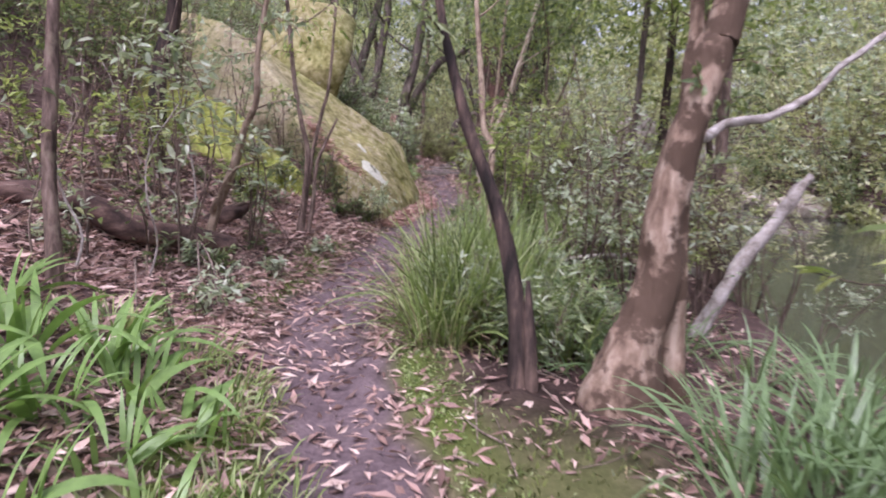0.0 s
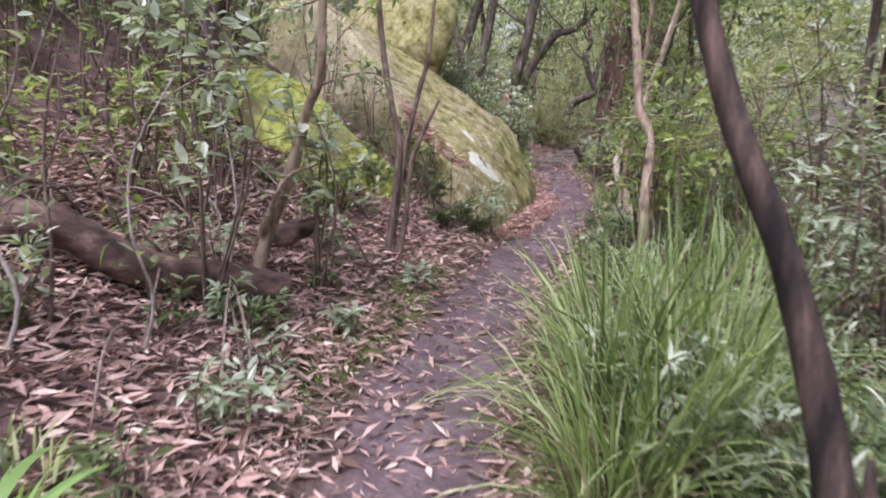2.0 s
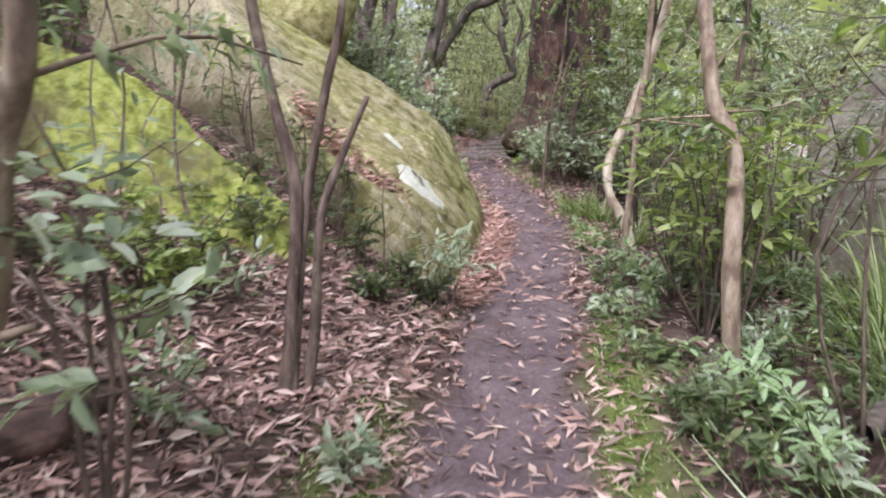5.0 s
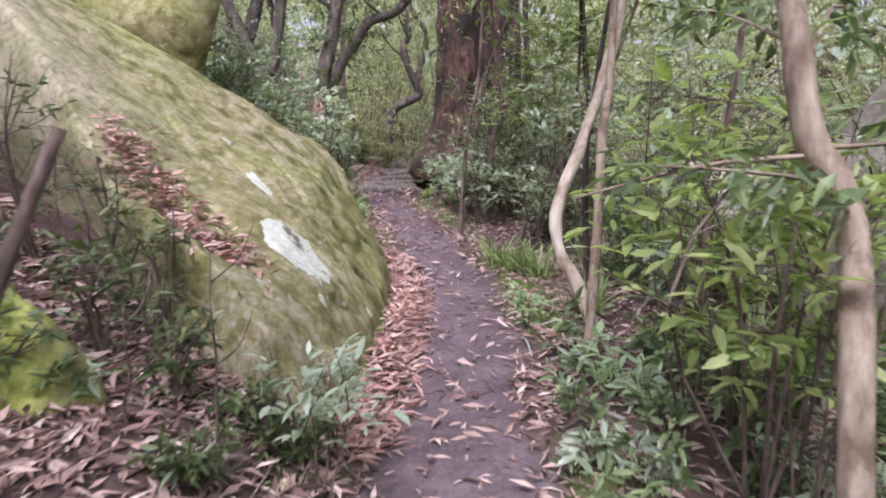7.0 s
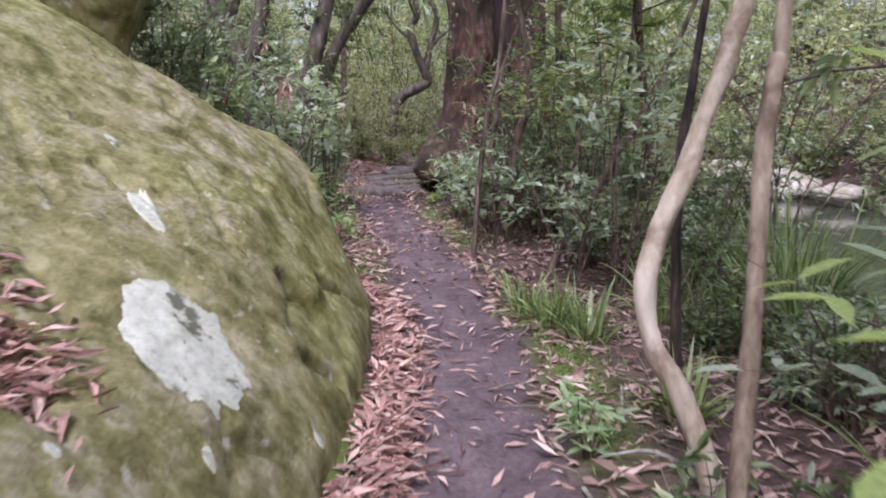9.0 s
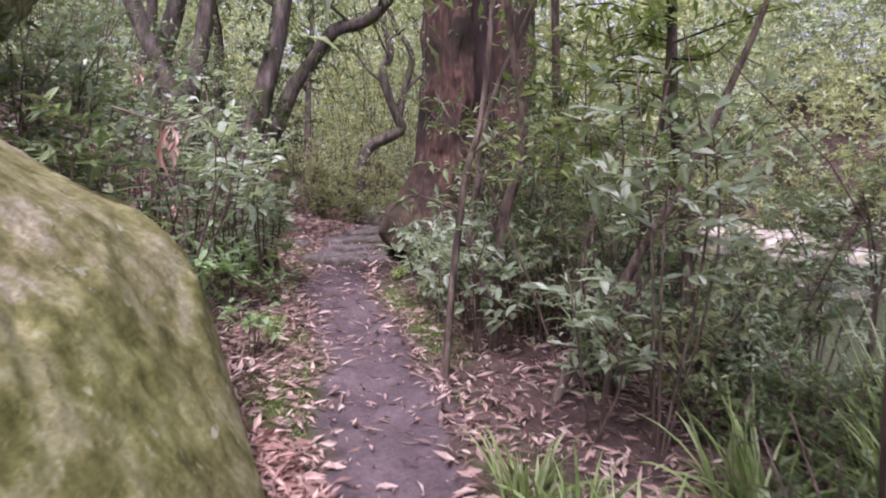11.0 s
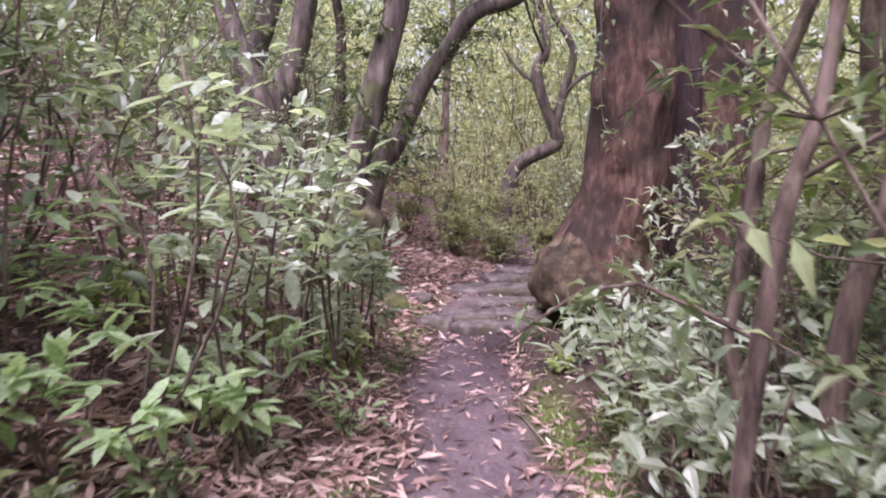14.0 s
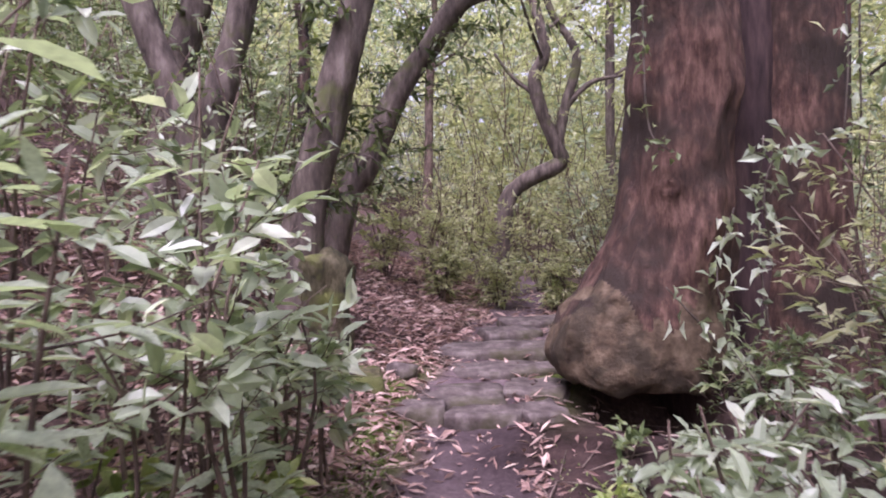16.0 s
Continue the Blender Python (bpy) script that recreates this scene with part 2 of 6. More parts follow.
def ground_mat():
    m, nt, b = base_mat("bush_ground", 0.95, 0.15)
    a = nt.nodes.new("ShaderNodeAttribute")
    a.attribute_name = "track"
    g = nt.nodes.new("ShaderNodeAttribute")
    g.attribute_name = "mossy"
    fine, mid = noise_node(nt, 30, 8, 0.7), noise_node(nt, 3.0, 6, 0.6)
    dirt = ramp_node(nt, [(0.38, (0.07, 0.05, 0.053)), (0.5, (0.145, 0.106, 0.112)), (0.64, (0.25, 0.19, 0.195))])
    humus = ramp_node(nt, [(0.4, (0.042, 0.028, 0.024)), (0.5, (0.105, 0.068, 0.061)), (0.63, (0.22, 0.15, 0.132))])
    moss = ramp_node(nt, [(0.3, (0.06, 0.08, 0.02)), (0.6, (0.14, 0.18, 0.04)), (0.8, (0.24, 0.26, 0.07))])
    mixed = mix_node(nt, 0.5, fine.outputs["Color"], mid.outputs["Color"])
    for r in (dirt, humus, moss):
        nt.links.new(mixed, r.inputs["Fac"])
    col = mix_node(nt, g.outputs["Fac"], humus.outputs["Color"], moss.outputs["Color"])
    col = mix_node(nt, a.outputs["Fac"], col, dirt.outputs["Color"])
    # darker soil, with the old tree's shade painted into the ground colour
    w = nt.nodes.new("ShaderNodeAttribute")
    w.attribute_name = "soil_shade"
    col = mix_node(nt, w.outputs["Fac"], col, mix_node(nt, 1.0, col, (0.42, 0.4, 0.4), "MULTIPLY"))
    nt.links.new(col, b.inputs["Base Color"])
    add_bump(nt, b, mixed, 0.9, 0.04)
    return m


GROUND = ground_mat()
WATER, wnt, wb = base_mat("creek_water", 0.06, 0.5)
wb.inputs["Base Color"].default_value = (0.05, 0.055, 0.04, 1)
wnoise = noise_node(wnt, 3.0, 4, 0.5, (1, 0.5, 1))
add_bump(wnt, wb, wnoise.outputs["Fac"], 0.25, 0.05)


# ---- mesh tools ----
rng = np.random.default_rng(7)


def np_mesh(name, V, F, mats, smooth=True, index=None):
    """A mesh from arrays: V (n, 3), F (m, k)."""
    me = bpy.data.meshes.new(name)
    V, F = np.asarray(V, np.float32), np.asarray(F, np.int32)
    m, k = F.shape
    me.vertices.add(len(V))
    me.vertices.foreach_set("co", V.ravel())
    me.loops.add(m * k)
    me.loops.foreach_set("vertex_index", F.ravel())
    me.polygons.add(m)
    me.polygons.foreach_set("loop_start", np.arange(0, m * k, k, dtype=np.int32))
    me.polygons.foreach_set("use_smooth", np.full(m, smooth))
    for mt in (mats if isinstance(mats, (list, tuple)) else [mats]):
        me.materials.append(mt)
    if index is not None:
        me.polygons.foreach_set("material_index", np.asarray(index, np.int32))
    me.update(calc_edges=True)
    return me


def part(name, me, parent=None, label=""):
    ob = new(name, me)
    if parent is not None:
        ob.parent = parent
    return tagged(ob, label)


def thing(name, at, label, category, group="", kind=""):
    ob = new(name)
    ob.location = at
    ob.empty_display_size = 0.1
    return tagged(ob, label, category, group, kind)


def spline(pts, n):
    """Smooth run of n points through pts (Catmull-Rom)."""
    P = np.array(pts, float)
    P = np.vstack([2 * P[0] - P[1], P, 2 * P[-1] - P[-2]])
    u = np.linspace(0, len(P) - 3 - 1e-6, n)
    i, f = u.astype(int), (u % 1)[:, None]
    a, b, c, d = P[i], P[i + 1], P[i + 2], P[i + 3]
    return 0.5 * (2 * b + (c - a) * f + (2 * a - 5 * b + 4 * c - d) * f ** 2 + (3 * b - a - 3 * c + d) * f ** 3)


def tube_arrays(pts, radii, sides=8, rough=0.0, seed=0):
    """Verts and quads of a round, tapering limb with uneven skin."""
    P = np.asarray(pts, float)
    n = len(P)
    R = np.interp(np.linspace(0, 1, n), np.linspace(0, 1, len(radii)), radii)
    T = np.gradient(P, axis=0)
    T /= np.linalg.norm(T, axis=1)[:, None] + 1e-9
    ref = np.where(np.abs(T[:, 2:3]) < 0.9, np.array([[0, 0, 1.0]]), np.array([[1.0, 0, 0]]))
    ref = np.broadcast_to(ref[0], T.shape)
    A = np.cross(T, ref)
    A /= np.linalg.norm(A, axis=1)[:, None] + 1e-9
    B = np.cross(T, A)
    th = np.linspace(0, 2 * np.pi, sides, endpoint=False)
    k = np.random.default_rng(seed)
    ph = k.uniform(0, 6.28, 4)
    zz = np.linspace(0, n * 0.35, n)[:, None]
    W = 1 + rough * (np.sin(2 * th + ph[0] + zz) + 0.7 * np.sin(3 * th + ph[1] - 1.3 * zz) + 0.5 * np.sin(5 * th + ph[2] + 0.6 * zz) + 0.5 * k.normal(size=(n, sides)))
    V = P[:, None] + (R[:, None] * W)[:, :, None] * (np.cos(th)[None, :, None] * A[:, None] + np.sin(th)[None, :, None] * B[:, None])
    V = np.vstack([V.reshape(-1, 3)])
    i, j = np.meshgrid(np.arange(n - 1), np.arange(sides), indexing="ij")
    j2 = (j + 1) % sides
    F = np.stack([i * sides + j, i * sides + j2, (i + 1) * sides + j2, (i + 1) * sides + j], -1).reshape(-1, 4)
    tip = len(V)
    V = np.vstack([V, P[-1:], P[:1]])
    cap = np.array([[(n - 1) * sides + a, (n - 1) * sides + (a + 1) % sides, (n - 1) * sides + (a + 2) % sides, tip] for a in range(0, sides, 2)])
    return V, np.vstack([F, cap])


def join_arrays(pieces):
    V, F, o = [], [], 0
    for v, f in pieces:
        V.append(v)
        F.append(f + o)
        o += len(v)
    return np.vstack(V), np.vstack(F)


def leaf_arrays(P, D, L, W, k, fold=0.25, droop=0.2):
    """Folded leaves, one at each base point P along D; four triangles each."""
    n = len(P)
    D = D / (np.linalg.norm(D, axis=1)[:, None] + 1e-9)
    up = np.array([0, 0, 1.0]) + 0.5 * k.normal(size=(n, 3))
    S = np.cross(D, up)
    S /= np.linalg.norm(S, axis=1)[:, None] + 1e-9
    N = np.cross(S, D)
    L, W = np.broadcast_to(L, n)[:, None], np.broadcast_to(W, n)[:, None]
    mid = P + D * L * 0.45
    left = mid + S * W * 0.5 + N * W * fold
    right = mid - S * W * 0.5 + N * W * fold
    tip = P + D * L - N * L * droop
    V = np.stack([P, left, right, tip, mid], 1).reshape(-1, 3)
    o = (np.arange(n) * 5)[:, None, None]
    F = np.array([[0, 2, 4], [0, 4, 1], [2, 3, 4], [4, 3, 1]])[None] + o
    return V, F.reshape(-1, 3)


def flat_arrays(P, D, L, W, k):
    """Distant leaves: a bent diamond of two triangles each."""
    n = len(P)
    D = D / (np.linalg.norm(D, axis=1)[:, None] + 1e-9)
    S = np.cross(D, np.array([0, 0, 1.0]) + 0.6 * k.normal(size=(n, 3)))
    S /= np.linalg.norm(S, axis=1)[:, None] + 1e-9
    N = np.cross(S, D)
    L, W = np.broadcast_to(L, n)[:, None], np.broadcast_to(W, n)[:, None]
    mid = P + D * L * 0.45 + N * W * 0.15
    V = np.stack([P, mid + S * W * 0.5, P + D * L, mid - S * W * 0.5], 1).reshape(-1, 3)
    F = np.array([[0, 3, 2], [0, 2, 1]])[None] + (np.arange(n) * 4)[:, None, None]
    return V, F.reshape(-1, 3)


def oval_arrays(P, D, L, W, k, fold=0.16, droop=0.12):
    """Fuller, oval leaves with a midrib; eight triangles each."""
    n = len(P)
    D = D / (np.linalg.norm(D, axis=1)[:, None] + 1e-9)
    up = np.array([0, 0, 1.0]) + 0.5 * k.normal(size=(n, 3))
    S = np.cross(D, up)
    S /= np.linalg.norm(S, axis=1)[:, None] + 1e-9
    N = np.cross(S, D)
    L, W = np.broadcast_to(L, n)[:, None], np.broadcast_to(W, n)[:, None]
    d = droop * k.uniform(0.2, 2.2, (n, 1))
    m1, m2 = P + D * L * 0.3, P + D * L * 0.68 - N * L * d * 0.4
    rows = [P]
    for m, w in ((m1, 0.46), (m2, 0.42)):
        rows += [m + S * W * w + N * W * fold, m, m - S * W * w + N * W * fold]
    rows.append(P + D * L - N * L * d)
    V = np.stack(rows, 1).reshape(-1, 3)
    F = np.array([[0, 2, 1], [0, 3, 2], [1, 2, 5], [1, 5, 4], [2, 3, 6], [2, 6, 5], [4, 5, 7], [5, 6, 7]])[None] + (np.arange(n) * 8)[:, None, None]
    return V, F.reshape(-1, 3)


def blade_arrays(P, az, L, W, lean, k, seg=5, stiff=1.0):
    """Arching grass blades: strips of quads that bow over under their weight."""
    n = len(P)
    s = np.linspace(0, 1, seg)
    L, W, lean = (np.broadcast_to(v, n)[:, None] for v in (L, W, lean))
    ang = lean + (1.6 * lean + 0.15) * s[None] ** 1.5 / stiff
    step = L / (seg - 1)
    r = np.cumsum(np.sin(ang) * step, 1) - np.sin(ang[:, :1]) * step
    z = np.cumsum(np.cos(ang) * step, 1) - np.cos(ang[:, :1]) * step
    H = np.stack([np.cos(az), np.sin(az), 0 * az], -1)
    C = P[:, None] + r[:, :, None] * H[:, None] + z[:, :, None] * np.array([0, 0, 1.0])
    S = np.stack([-np.sin(az), np.cos(az), 0 * az], -1)
    S = S + 0.35 * k.normal(size=(n, 3))
    w = W * np.sin(np.pi * (0.18 + 0.8 * s[None])) ** 0.8
    V = np.stack([C - 0.5 * w[:, :, None] * S[:, None], C + 0.5 * w[:, :, None] * S[:, None]], 2).reshape(-1, 3)
    o = (np.arange(n) * seg * 2)[:, None, None]
    q = np.array([[2 * i, 2 * i + 1, 2 * i + 3, 2 * i + 2] for i in range(seg - 1)])[None]
    return V, (q + o).reshape(-1, 4)


# ---- lie of the land ----
def path_x(y):
    return np.interp(y, [-30, -3, 0, 3.1, 4.2, 6.2, 7.8, 8.5, 10.3, 11.2, 12.8, 13.4, 14.7, 17.5, 19.4, 20.2, 21.5, 23, 25, 28, 34],
                     [3, 0.3, -0.1, -0.4, -0.68, -0.99, -0.82, -0.78, -0.46, -0.32, -0.02, 0.06, 0.17, 0.14, -0.05, -0.16, -0.14, -0.1, 0.3, 0.6, 0.2])


def path_z(y):
    return np.interp(y, [-30, 0, 6.5, 11, 15, 20.3, 22.3, 22.6, 23.4, 24.2, 25.2, 26.5, 30, 60], [-0.3, -0.13, -0.08, 0.08, 0.1, 0.26, 0.31, 0.36, 0.38, 0.43, 0.5, 0.52, 0.53, 0.7])


def land(x, y):
    """Height of the ground: a bank up to one side, a creek bed down on the other."""
    x, y = np.asarray(x, float), np.asarray(y, float)
    d = x - path_x(y)
    z = path_z(y)
    left = np.maximum(0, -d - 0.42)
    z = z + 0.36 * left + 0.12 * np.maximum(0, left - 1.6) - 0.2 * np.maximum(0, left - 12)
    right = np.maximum(0, d - 0.5)
    z = z + 0.05 * np.sin(np.clip(right * 3, 0, np.pi)) - 0.05 * right
    bank = np.clip((x - 3.1) / 1.6, 0, 1)
    z = z - 1.25 * bank * bank * (3 - 2 * bank)
    z = z + 0.55 * np.maximum(0, x - 12.0) - 0.3 * np.maximum(0, x - 30)
    z = z + 0.035 * np.sin(2.1 * x + 1.7 * y) * np.clip(np.abs(d) - 0.3, 0, 1) + 0.02 * np.sin(5.3 * x - 3.1 * y)
    z = z - 0.03 * np.exp(-(d / 0.3) ** 2)
    z = z - 0.5 * np.exp(-((x - 1.4) / 0.65) ** 2 - ((y - 22.75) / 0.5) ** 2)
    far = np.clip((np.hypot(x, y - 12) - 40) / 60, 0, 1)
    return z * (1 - far) + 3.0 * far


def spaced(lo, hi, fine, steps):
    mid = np.arange(lo, hi, fine)
    return np.concatenate([lo - np.array(steps[::-1], float), mid, hi + np.array(steps, float)])


OUT = [0.3, 0.7, 1.2, 2, 3, 4.5, 6.5, 9, 12, 16, 22, 30, 42, 60, 100, 200, 500, 1500]
gx, gy = spaced(-4.5, 4.8, 0.075, OUT), spaced(-1.0, 28, 0.09, OUT)
GX, GY = np.meshgrid(gx, gy, indexing="ij")
GZ = land(GX, GY)
near = np.clip(1 - (np.abs(GX) - 5) / 6, 0, 1)
GZ = GZ + near * 0.012 * rng.normal(size=GZ.shape)
ia, ja = np.meshgrid(np.arange(len(gx) - 1), np.arange(len(gy) - 1), indexing="ij")
nyv = len(gy)
GF = np.stack([ia * nyv + ja, (ia + 1) * nyv + ja, (ia + 1) * nyv + ja + 1, ia * nyv + ja + 1], -1).reshape(-1, 4)
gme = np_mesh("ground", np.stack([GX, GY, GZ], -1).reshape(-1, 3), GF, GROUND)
gd = (GX - path_x(GY)).ravel()
wob = 0.06 * np.sin(3.1 * GY.ravel()) + 0.05 * np.sin(7.7 * GY.ravel() + 1)
track = np.clip((0.46 + wob - np.abs(gd)) / 0.14, 0, 1)
spot = np.exp(-((GX.ravel() - 0.7) / 0.5) ** 2 - ((GY.ravel() - 3.1) / 0.8) ** 2) + np.exp(-((GX.ravel() + 1.0) / 0.4) ** 2 - ((GY.ravel() - 2.5) / 0.9) ** 2)
gmoss = 0.6 * spot + np.exp(-((np.abs(gd) - 0.62) / 0.22) ** 2) * np.clip(0.6 + 0.7 * np.sin(1.3 * GY.ravel() + 2.0 * np.sign(gd)), 0, 1)
# dark soil, and by the old tree its shade, put into the ground colour
soil_shade = np.clip(1.4 * np.exp(-((GX.ravel() - 0.6) / 1.0) ** 2 - ((GY.ravel() - 21.9) / 1.2) ** 2) + 1.1 * np.exp(-((GX.ravel() - 0.65) / 0.6) ** 2 - ((GY.ravel() - 4.5) / 1.0) ** 2), 0, 1)
for nm, arr in (("track", track), ("mossy", np.clip(gmoss, 0, 1)), ("soil_shade", soil_shade)):
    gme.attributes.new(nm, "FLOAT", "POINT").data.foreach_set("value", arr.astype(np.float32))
ground = tagged(new("ground", gme), "leaf-strewn bush ground with a trodden earth path", "ground", kind="structure")

wv = np.array([[3.0, -40, -0.82], [13.5, -40, -0.82], [13.5, 60, -0.82], [3.0, 60, -0.82]])
water = tagged(new("water", np_mesh("water", wv, [[0, 1, 2, 3]], WATER)), "still brown creek water between wooded banks", "water", kind="structure")

# ---- the big mossy rock beside the path ----
F1 = ([0, 0.08, 0.3, 0.6, 1.1, 1.5, 2.2, 3, 4, 6], [-0.15, 0.2, 0.5, 0.78, 1.03, 1.2, 1.85, 2.6, 3.4, 4.6])
F2 = ([0, 0.06, 0.2, 0.4, 0.65, 0.9, 1.4, 2, 2.5, 3, 4, 6], [-0.15, 0.25, 0.52, 0.82, 1.28, 1.5, 1.85, 2.28, 2.55, 2.85, 3.5, 4.6])

F3 = ([0, 0.05, 0.12, 0.24, 0.4, 0.7, 1.2, 2, 3, 4, 6], [-0.15, 0.45, 0.75, 1.13, 1.3, 1.45, 1.75, 2.28, 2.85, 3.5, 4.6])


def rock_toe(y):
    return np.interp(y, [11.0, 11.6, 12.8, 13.8, 14.6, 15.2, 16.2, 17.0, 18.0, 19.0], [-1.0, -0.84, -0.6, -0.49, -0.43, -0.42, -0.74, -1.15, -2.2, -4.0])


def rock_front(x):
    return 11.05 + 0.9 * np.maximum(0, -1.1 - x)


def rock_z(x, y):
    """Height of the rock's skin."""
    d = np.maximum(rock_toe(y) - x, 0)
    w = np.clip((y - 12.4) / 3.0, 0, 1)
    f = (1 - w) * np.interp(d, *F1) + w * np.interp(d, *F2)
    e = np.clip((y - 15.3) / 0.8, 0, 1)
    f = (1 - e) * f + e * np.interp(d, *F3)
    q = np.maximum(y - rock_front(x), 0)
    face = -0.15 + np.interp(q, [0, 0.05, 0.12, 0.24, 0.4, 0.8, 3], [0, 0.5, 0.85, 1.25, 2.0, 3.4, 6.0])
    k = 0.12
    h = np.clip(0.5 + 0.5 * (face - f) / k, 0, 1)
    m = face * (1 - h) + f * h - k * h * (1 - h)
    return path_z(y) + m


# hollows and cracks: place, half sizes, turn, depth
ROCK_PITS = [(-1.78, 12.28, 0.13, 0.42, 0.75, 0.1), (-1.3, 13.75, 0.03, 0.35, 0.5, 0.06),
             (-1.45, 13.5, 0.035, 0.24, 0.5, 0.06), (-1.1, 14.4, 0.03, 0.3, 0.5, 0.045), (-2.0, 13.4, 0.04, 0.4, 0.6, 0.06), (-0.95, 12.1, 0.035, 0.25, 0.4, 0.06), (-1.6, 14.7, 0.04, 0.25, 0.7, 0.05), (-1.55, 12.0, 0.04, 0.3, 1.0, 0.07)]


def rock_bumps(x, y):
    z = np.zeros_like(x)
    it = np.nditer([x, y], flags=["multi_index"])
    for a, b in it:
        p = Vector((float(a), float(b), 0.0))
        v = 0.07 * noise.fractal(p * 1.1, 1.0, 2.0, 2)
        # weathered seams running down the slope
        s = math.sin(3.2 * (a * 0.55 + b * 0.9) + 1.6 * noise.noise(p * 0.9))
        v -= 0.03 * max(0.0, s - 0.9) / 0.1 * max(0.0, noise.noise(p * 0.8 + Vector((5, 2, 0))))
        for px, py, ra, rb, turn, deep in ROCK_PITS:
            u = (a - px) * math.cos(turn) + (b - py) * math.sin(turn)
            w = -(a - px) * math.sin(turn) + (b - py) * math.cos(turn)
            e = (u / ra) ** 2 + (w / rb) ** 2
            if e < 1.6:
                q = min(1.0, (1.6 - e) / 0.9)
                v -= (deep if ra > 0.1 else 0.45 * deep) * q * q * (3 - 2 * q)
        z[it.multi_index] = v
    return z


def rock_skin(x, y):
    return rock_z(x, y) + rock_bumps(x, y) * np.clip((rock_toe(y) - x) / 0.25, 0.15, 1)


rs = np.concatenate([np.linspace(0, 0.3, 16), np.linspace(0.32, 2.6, 124), np.linspace(2.75, 5.2, 16)])
rq = np.concatenate([np.linspace(0, 0.3, 14), np.linspace(0.325, 6.4, 230)])
RS, RQ = np.meshgrid(rs, rq, indexing="ij")
RY = 11.05 + RQ
for _ in range(24):
    RX = rock_toe(RY) - RS
    RY = 0.5 * RY + 0.5 * (rock_front(RX) + RQ)
RZ = rock_skin(RX, RY)

# cuts in the rock: two ends, half width, depth
ROCK_CUTS = [((-0.92, 13.66), (-0.78, 13.72), 0.075, 0.24), ((-0.9, 13.6), (-0.87, 13.3), 0.03, 0.025), ((-0.8, 13.18), (-0.64, 13.36), 0.045, 0.15), ((-0.78, 14.05), (-0.5, 14.7), 0.04, 0.06),
             ((-1.22, 13.73), (-1.06, 13.73), 0.03, 0.03), ((-1.56, 13.56), (-1.34, 13.3), 0.04, 0.04), ((-1.78, 13.62), (-1.62, 13.55), 0.05, 0.05), ((-1.05, 12.2), (-0.8, 12.5), 0.035, 0.035),
             ((-1.3, 14.4), (-0.85, 14.9), 0.03, 0.03), ((-2.0, 14.0), (-1.55, 14.5), 0.04, 0.035), ((-1.75, 12.7), (-1.5, 12.45), 0.04, 0.04)]
RV = np.stack([RX, RY, RZ], -1)
# the upper front edge hangs over a hollow
lip = np.maximum(0, rock_skin(RX, rock_front(RX) + 0.34) - RZ) * (RQ < 0.34)
RV[..., 1] += np.minimum(0.5, 0.7 * lip) * np.clip((-2.1 - RX) / 0.5, 0, 1)
RN = np.cross(np.gradient(RV, axis=0), np.gradient(RV, axis=1))
RN /= np.linalg.norm(RN, axis=-1, keepdims=True)
RN *= np.sign(RN[..., 2:3] + 1e-9)
push = np.zeros(RX.shape)
for i in range(RX.shape[0]):
    for j in range(RX.shape[1]):
        p = Vector(RV[i, j])
        push[i, j] = 0.035 * noise.fractal(p * 1.6, 0.9, 2.0, 3) + 0.014 * noise.fractal(p * 6, 0.8, 2.0, 4)
for (ax, ay), (bx, by), wide, deep in ROCK_CUTS:
    a3, b3 = [np.array([x, y, float(rock_skin(np.array([x]), np.array([y]))[0])]) for x, y in ((ax, ay), (bx, by))]
    u = np.clip(((RV - a3) @ (b3 - a3)) / ((b3 - a3) @ (b3 - a3)), 0, 1)
    off = np.linalg.norm(RV - a3 - u[..., None] * (b3 - a3), axis=-1) + 0.25 * push
    q = np.clip(1.3 - off / wide, 0, 1)
    push = push - deep * q * q * (3 - 2 * q)
RV = RV + RN * (push * np.clip(RS / 0.2, 0.1, 1))[..., None]
nq = len(rq)
ra, rb = np.meshgrid(np.arange(len(rs) - 1), np.arange(nq - 1), indexing="ij")
RF = np.stack([ra * nq + rb, ra * nq + rb + 1, (ra + 1) * nq + rb + 1, (ra + 1) * nq + rb], -1).reshape(-1, 4)
big_rock = tagged(new("boulder", np_mesh("boulder", RV.reshape(-1, 3), RF, ROCK)),
                  "huge sloping sandstone rock covered in olive moss beside the path", "rock")


worn = np.exp(-((RQ - 0.35) / 0.75) ** 2) * np.clip((-1.9 - RX) / 0.5, 0, 1) * 0.8
big_rock.data.attributes.new("worn", "FLOAT", "POINT").data.foreach_set("value", worn.ravel().astype(np.float32))
ROCK_TREE = BVHTree.FromPolygons([tuple(v) for v in RV.reshape(-1, 3)], [tuple(int(n) for n in f) for f in RF])


def rock_surface(x, y):
    """Height of the finished rock under each place."""
    x, y = np.broadcast_arrays(np.asarray(x, float), np.asarray(y, float))
    z = np.array(rock_z(x, y), float)
    it = np.nditer([x, y], flags=["multi_index"])
    for a, b in it:
        hit = ROCK_TREE.ray_cast(Vector((float(a), float(b), 12.0)), Vector((0, 0, -1)))[0]
        if hit is not None:
            z[it.multi_index] = hit.z
    return z


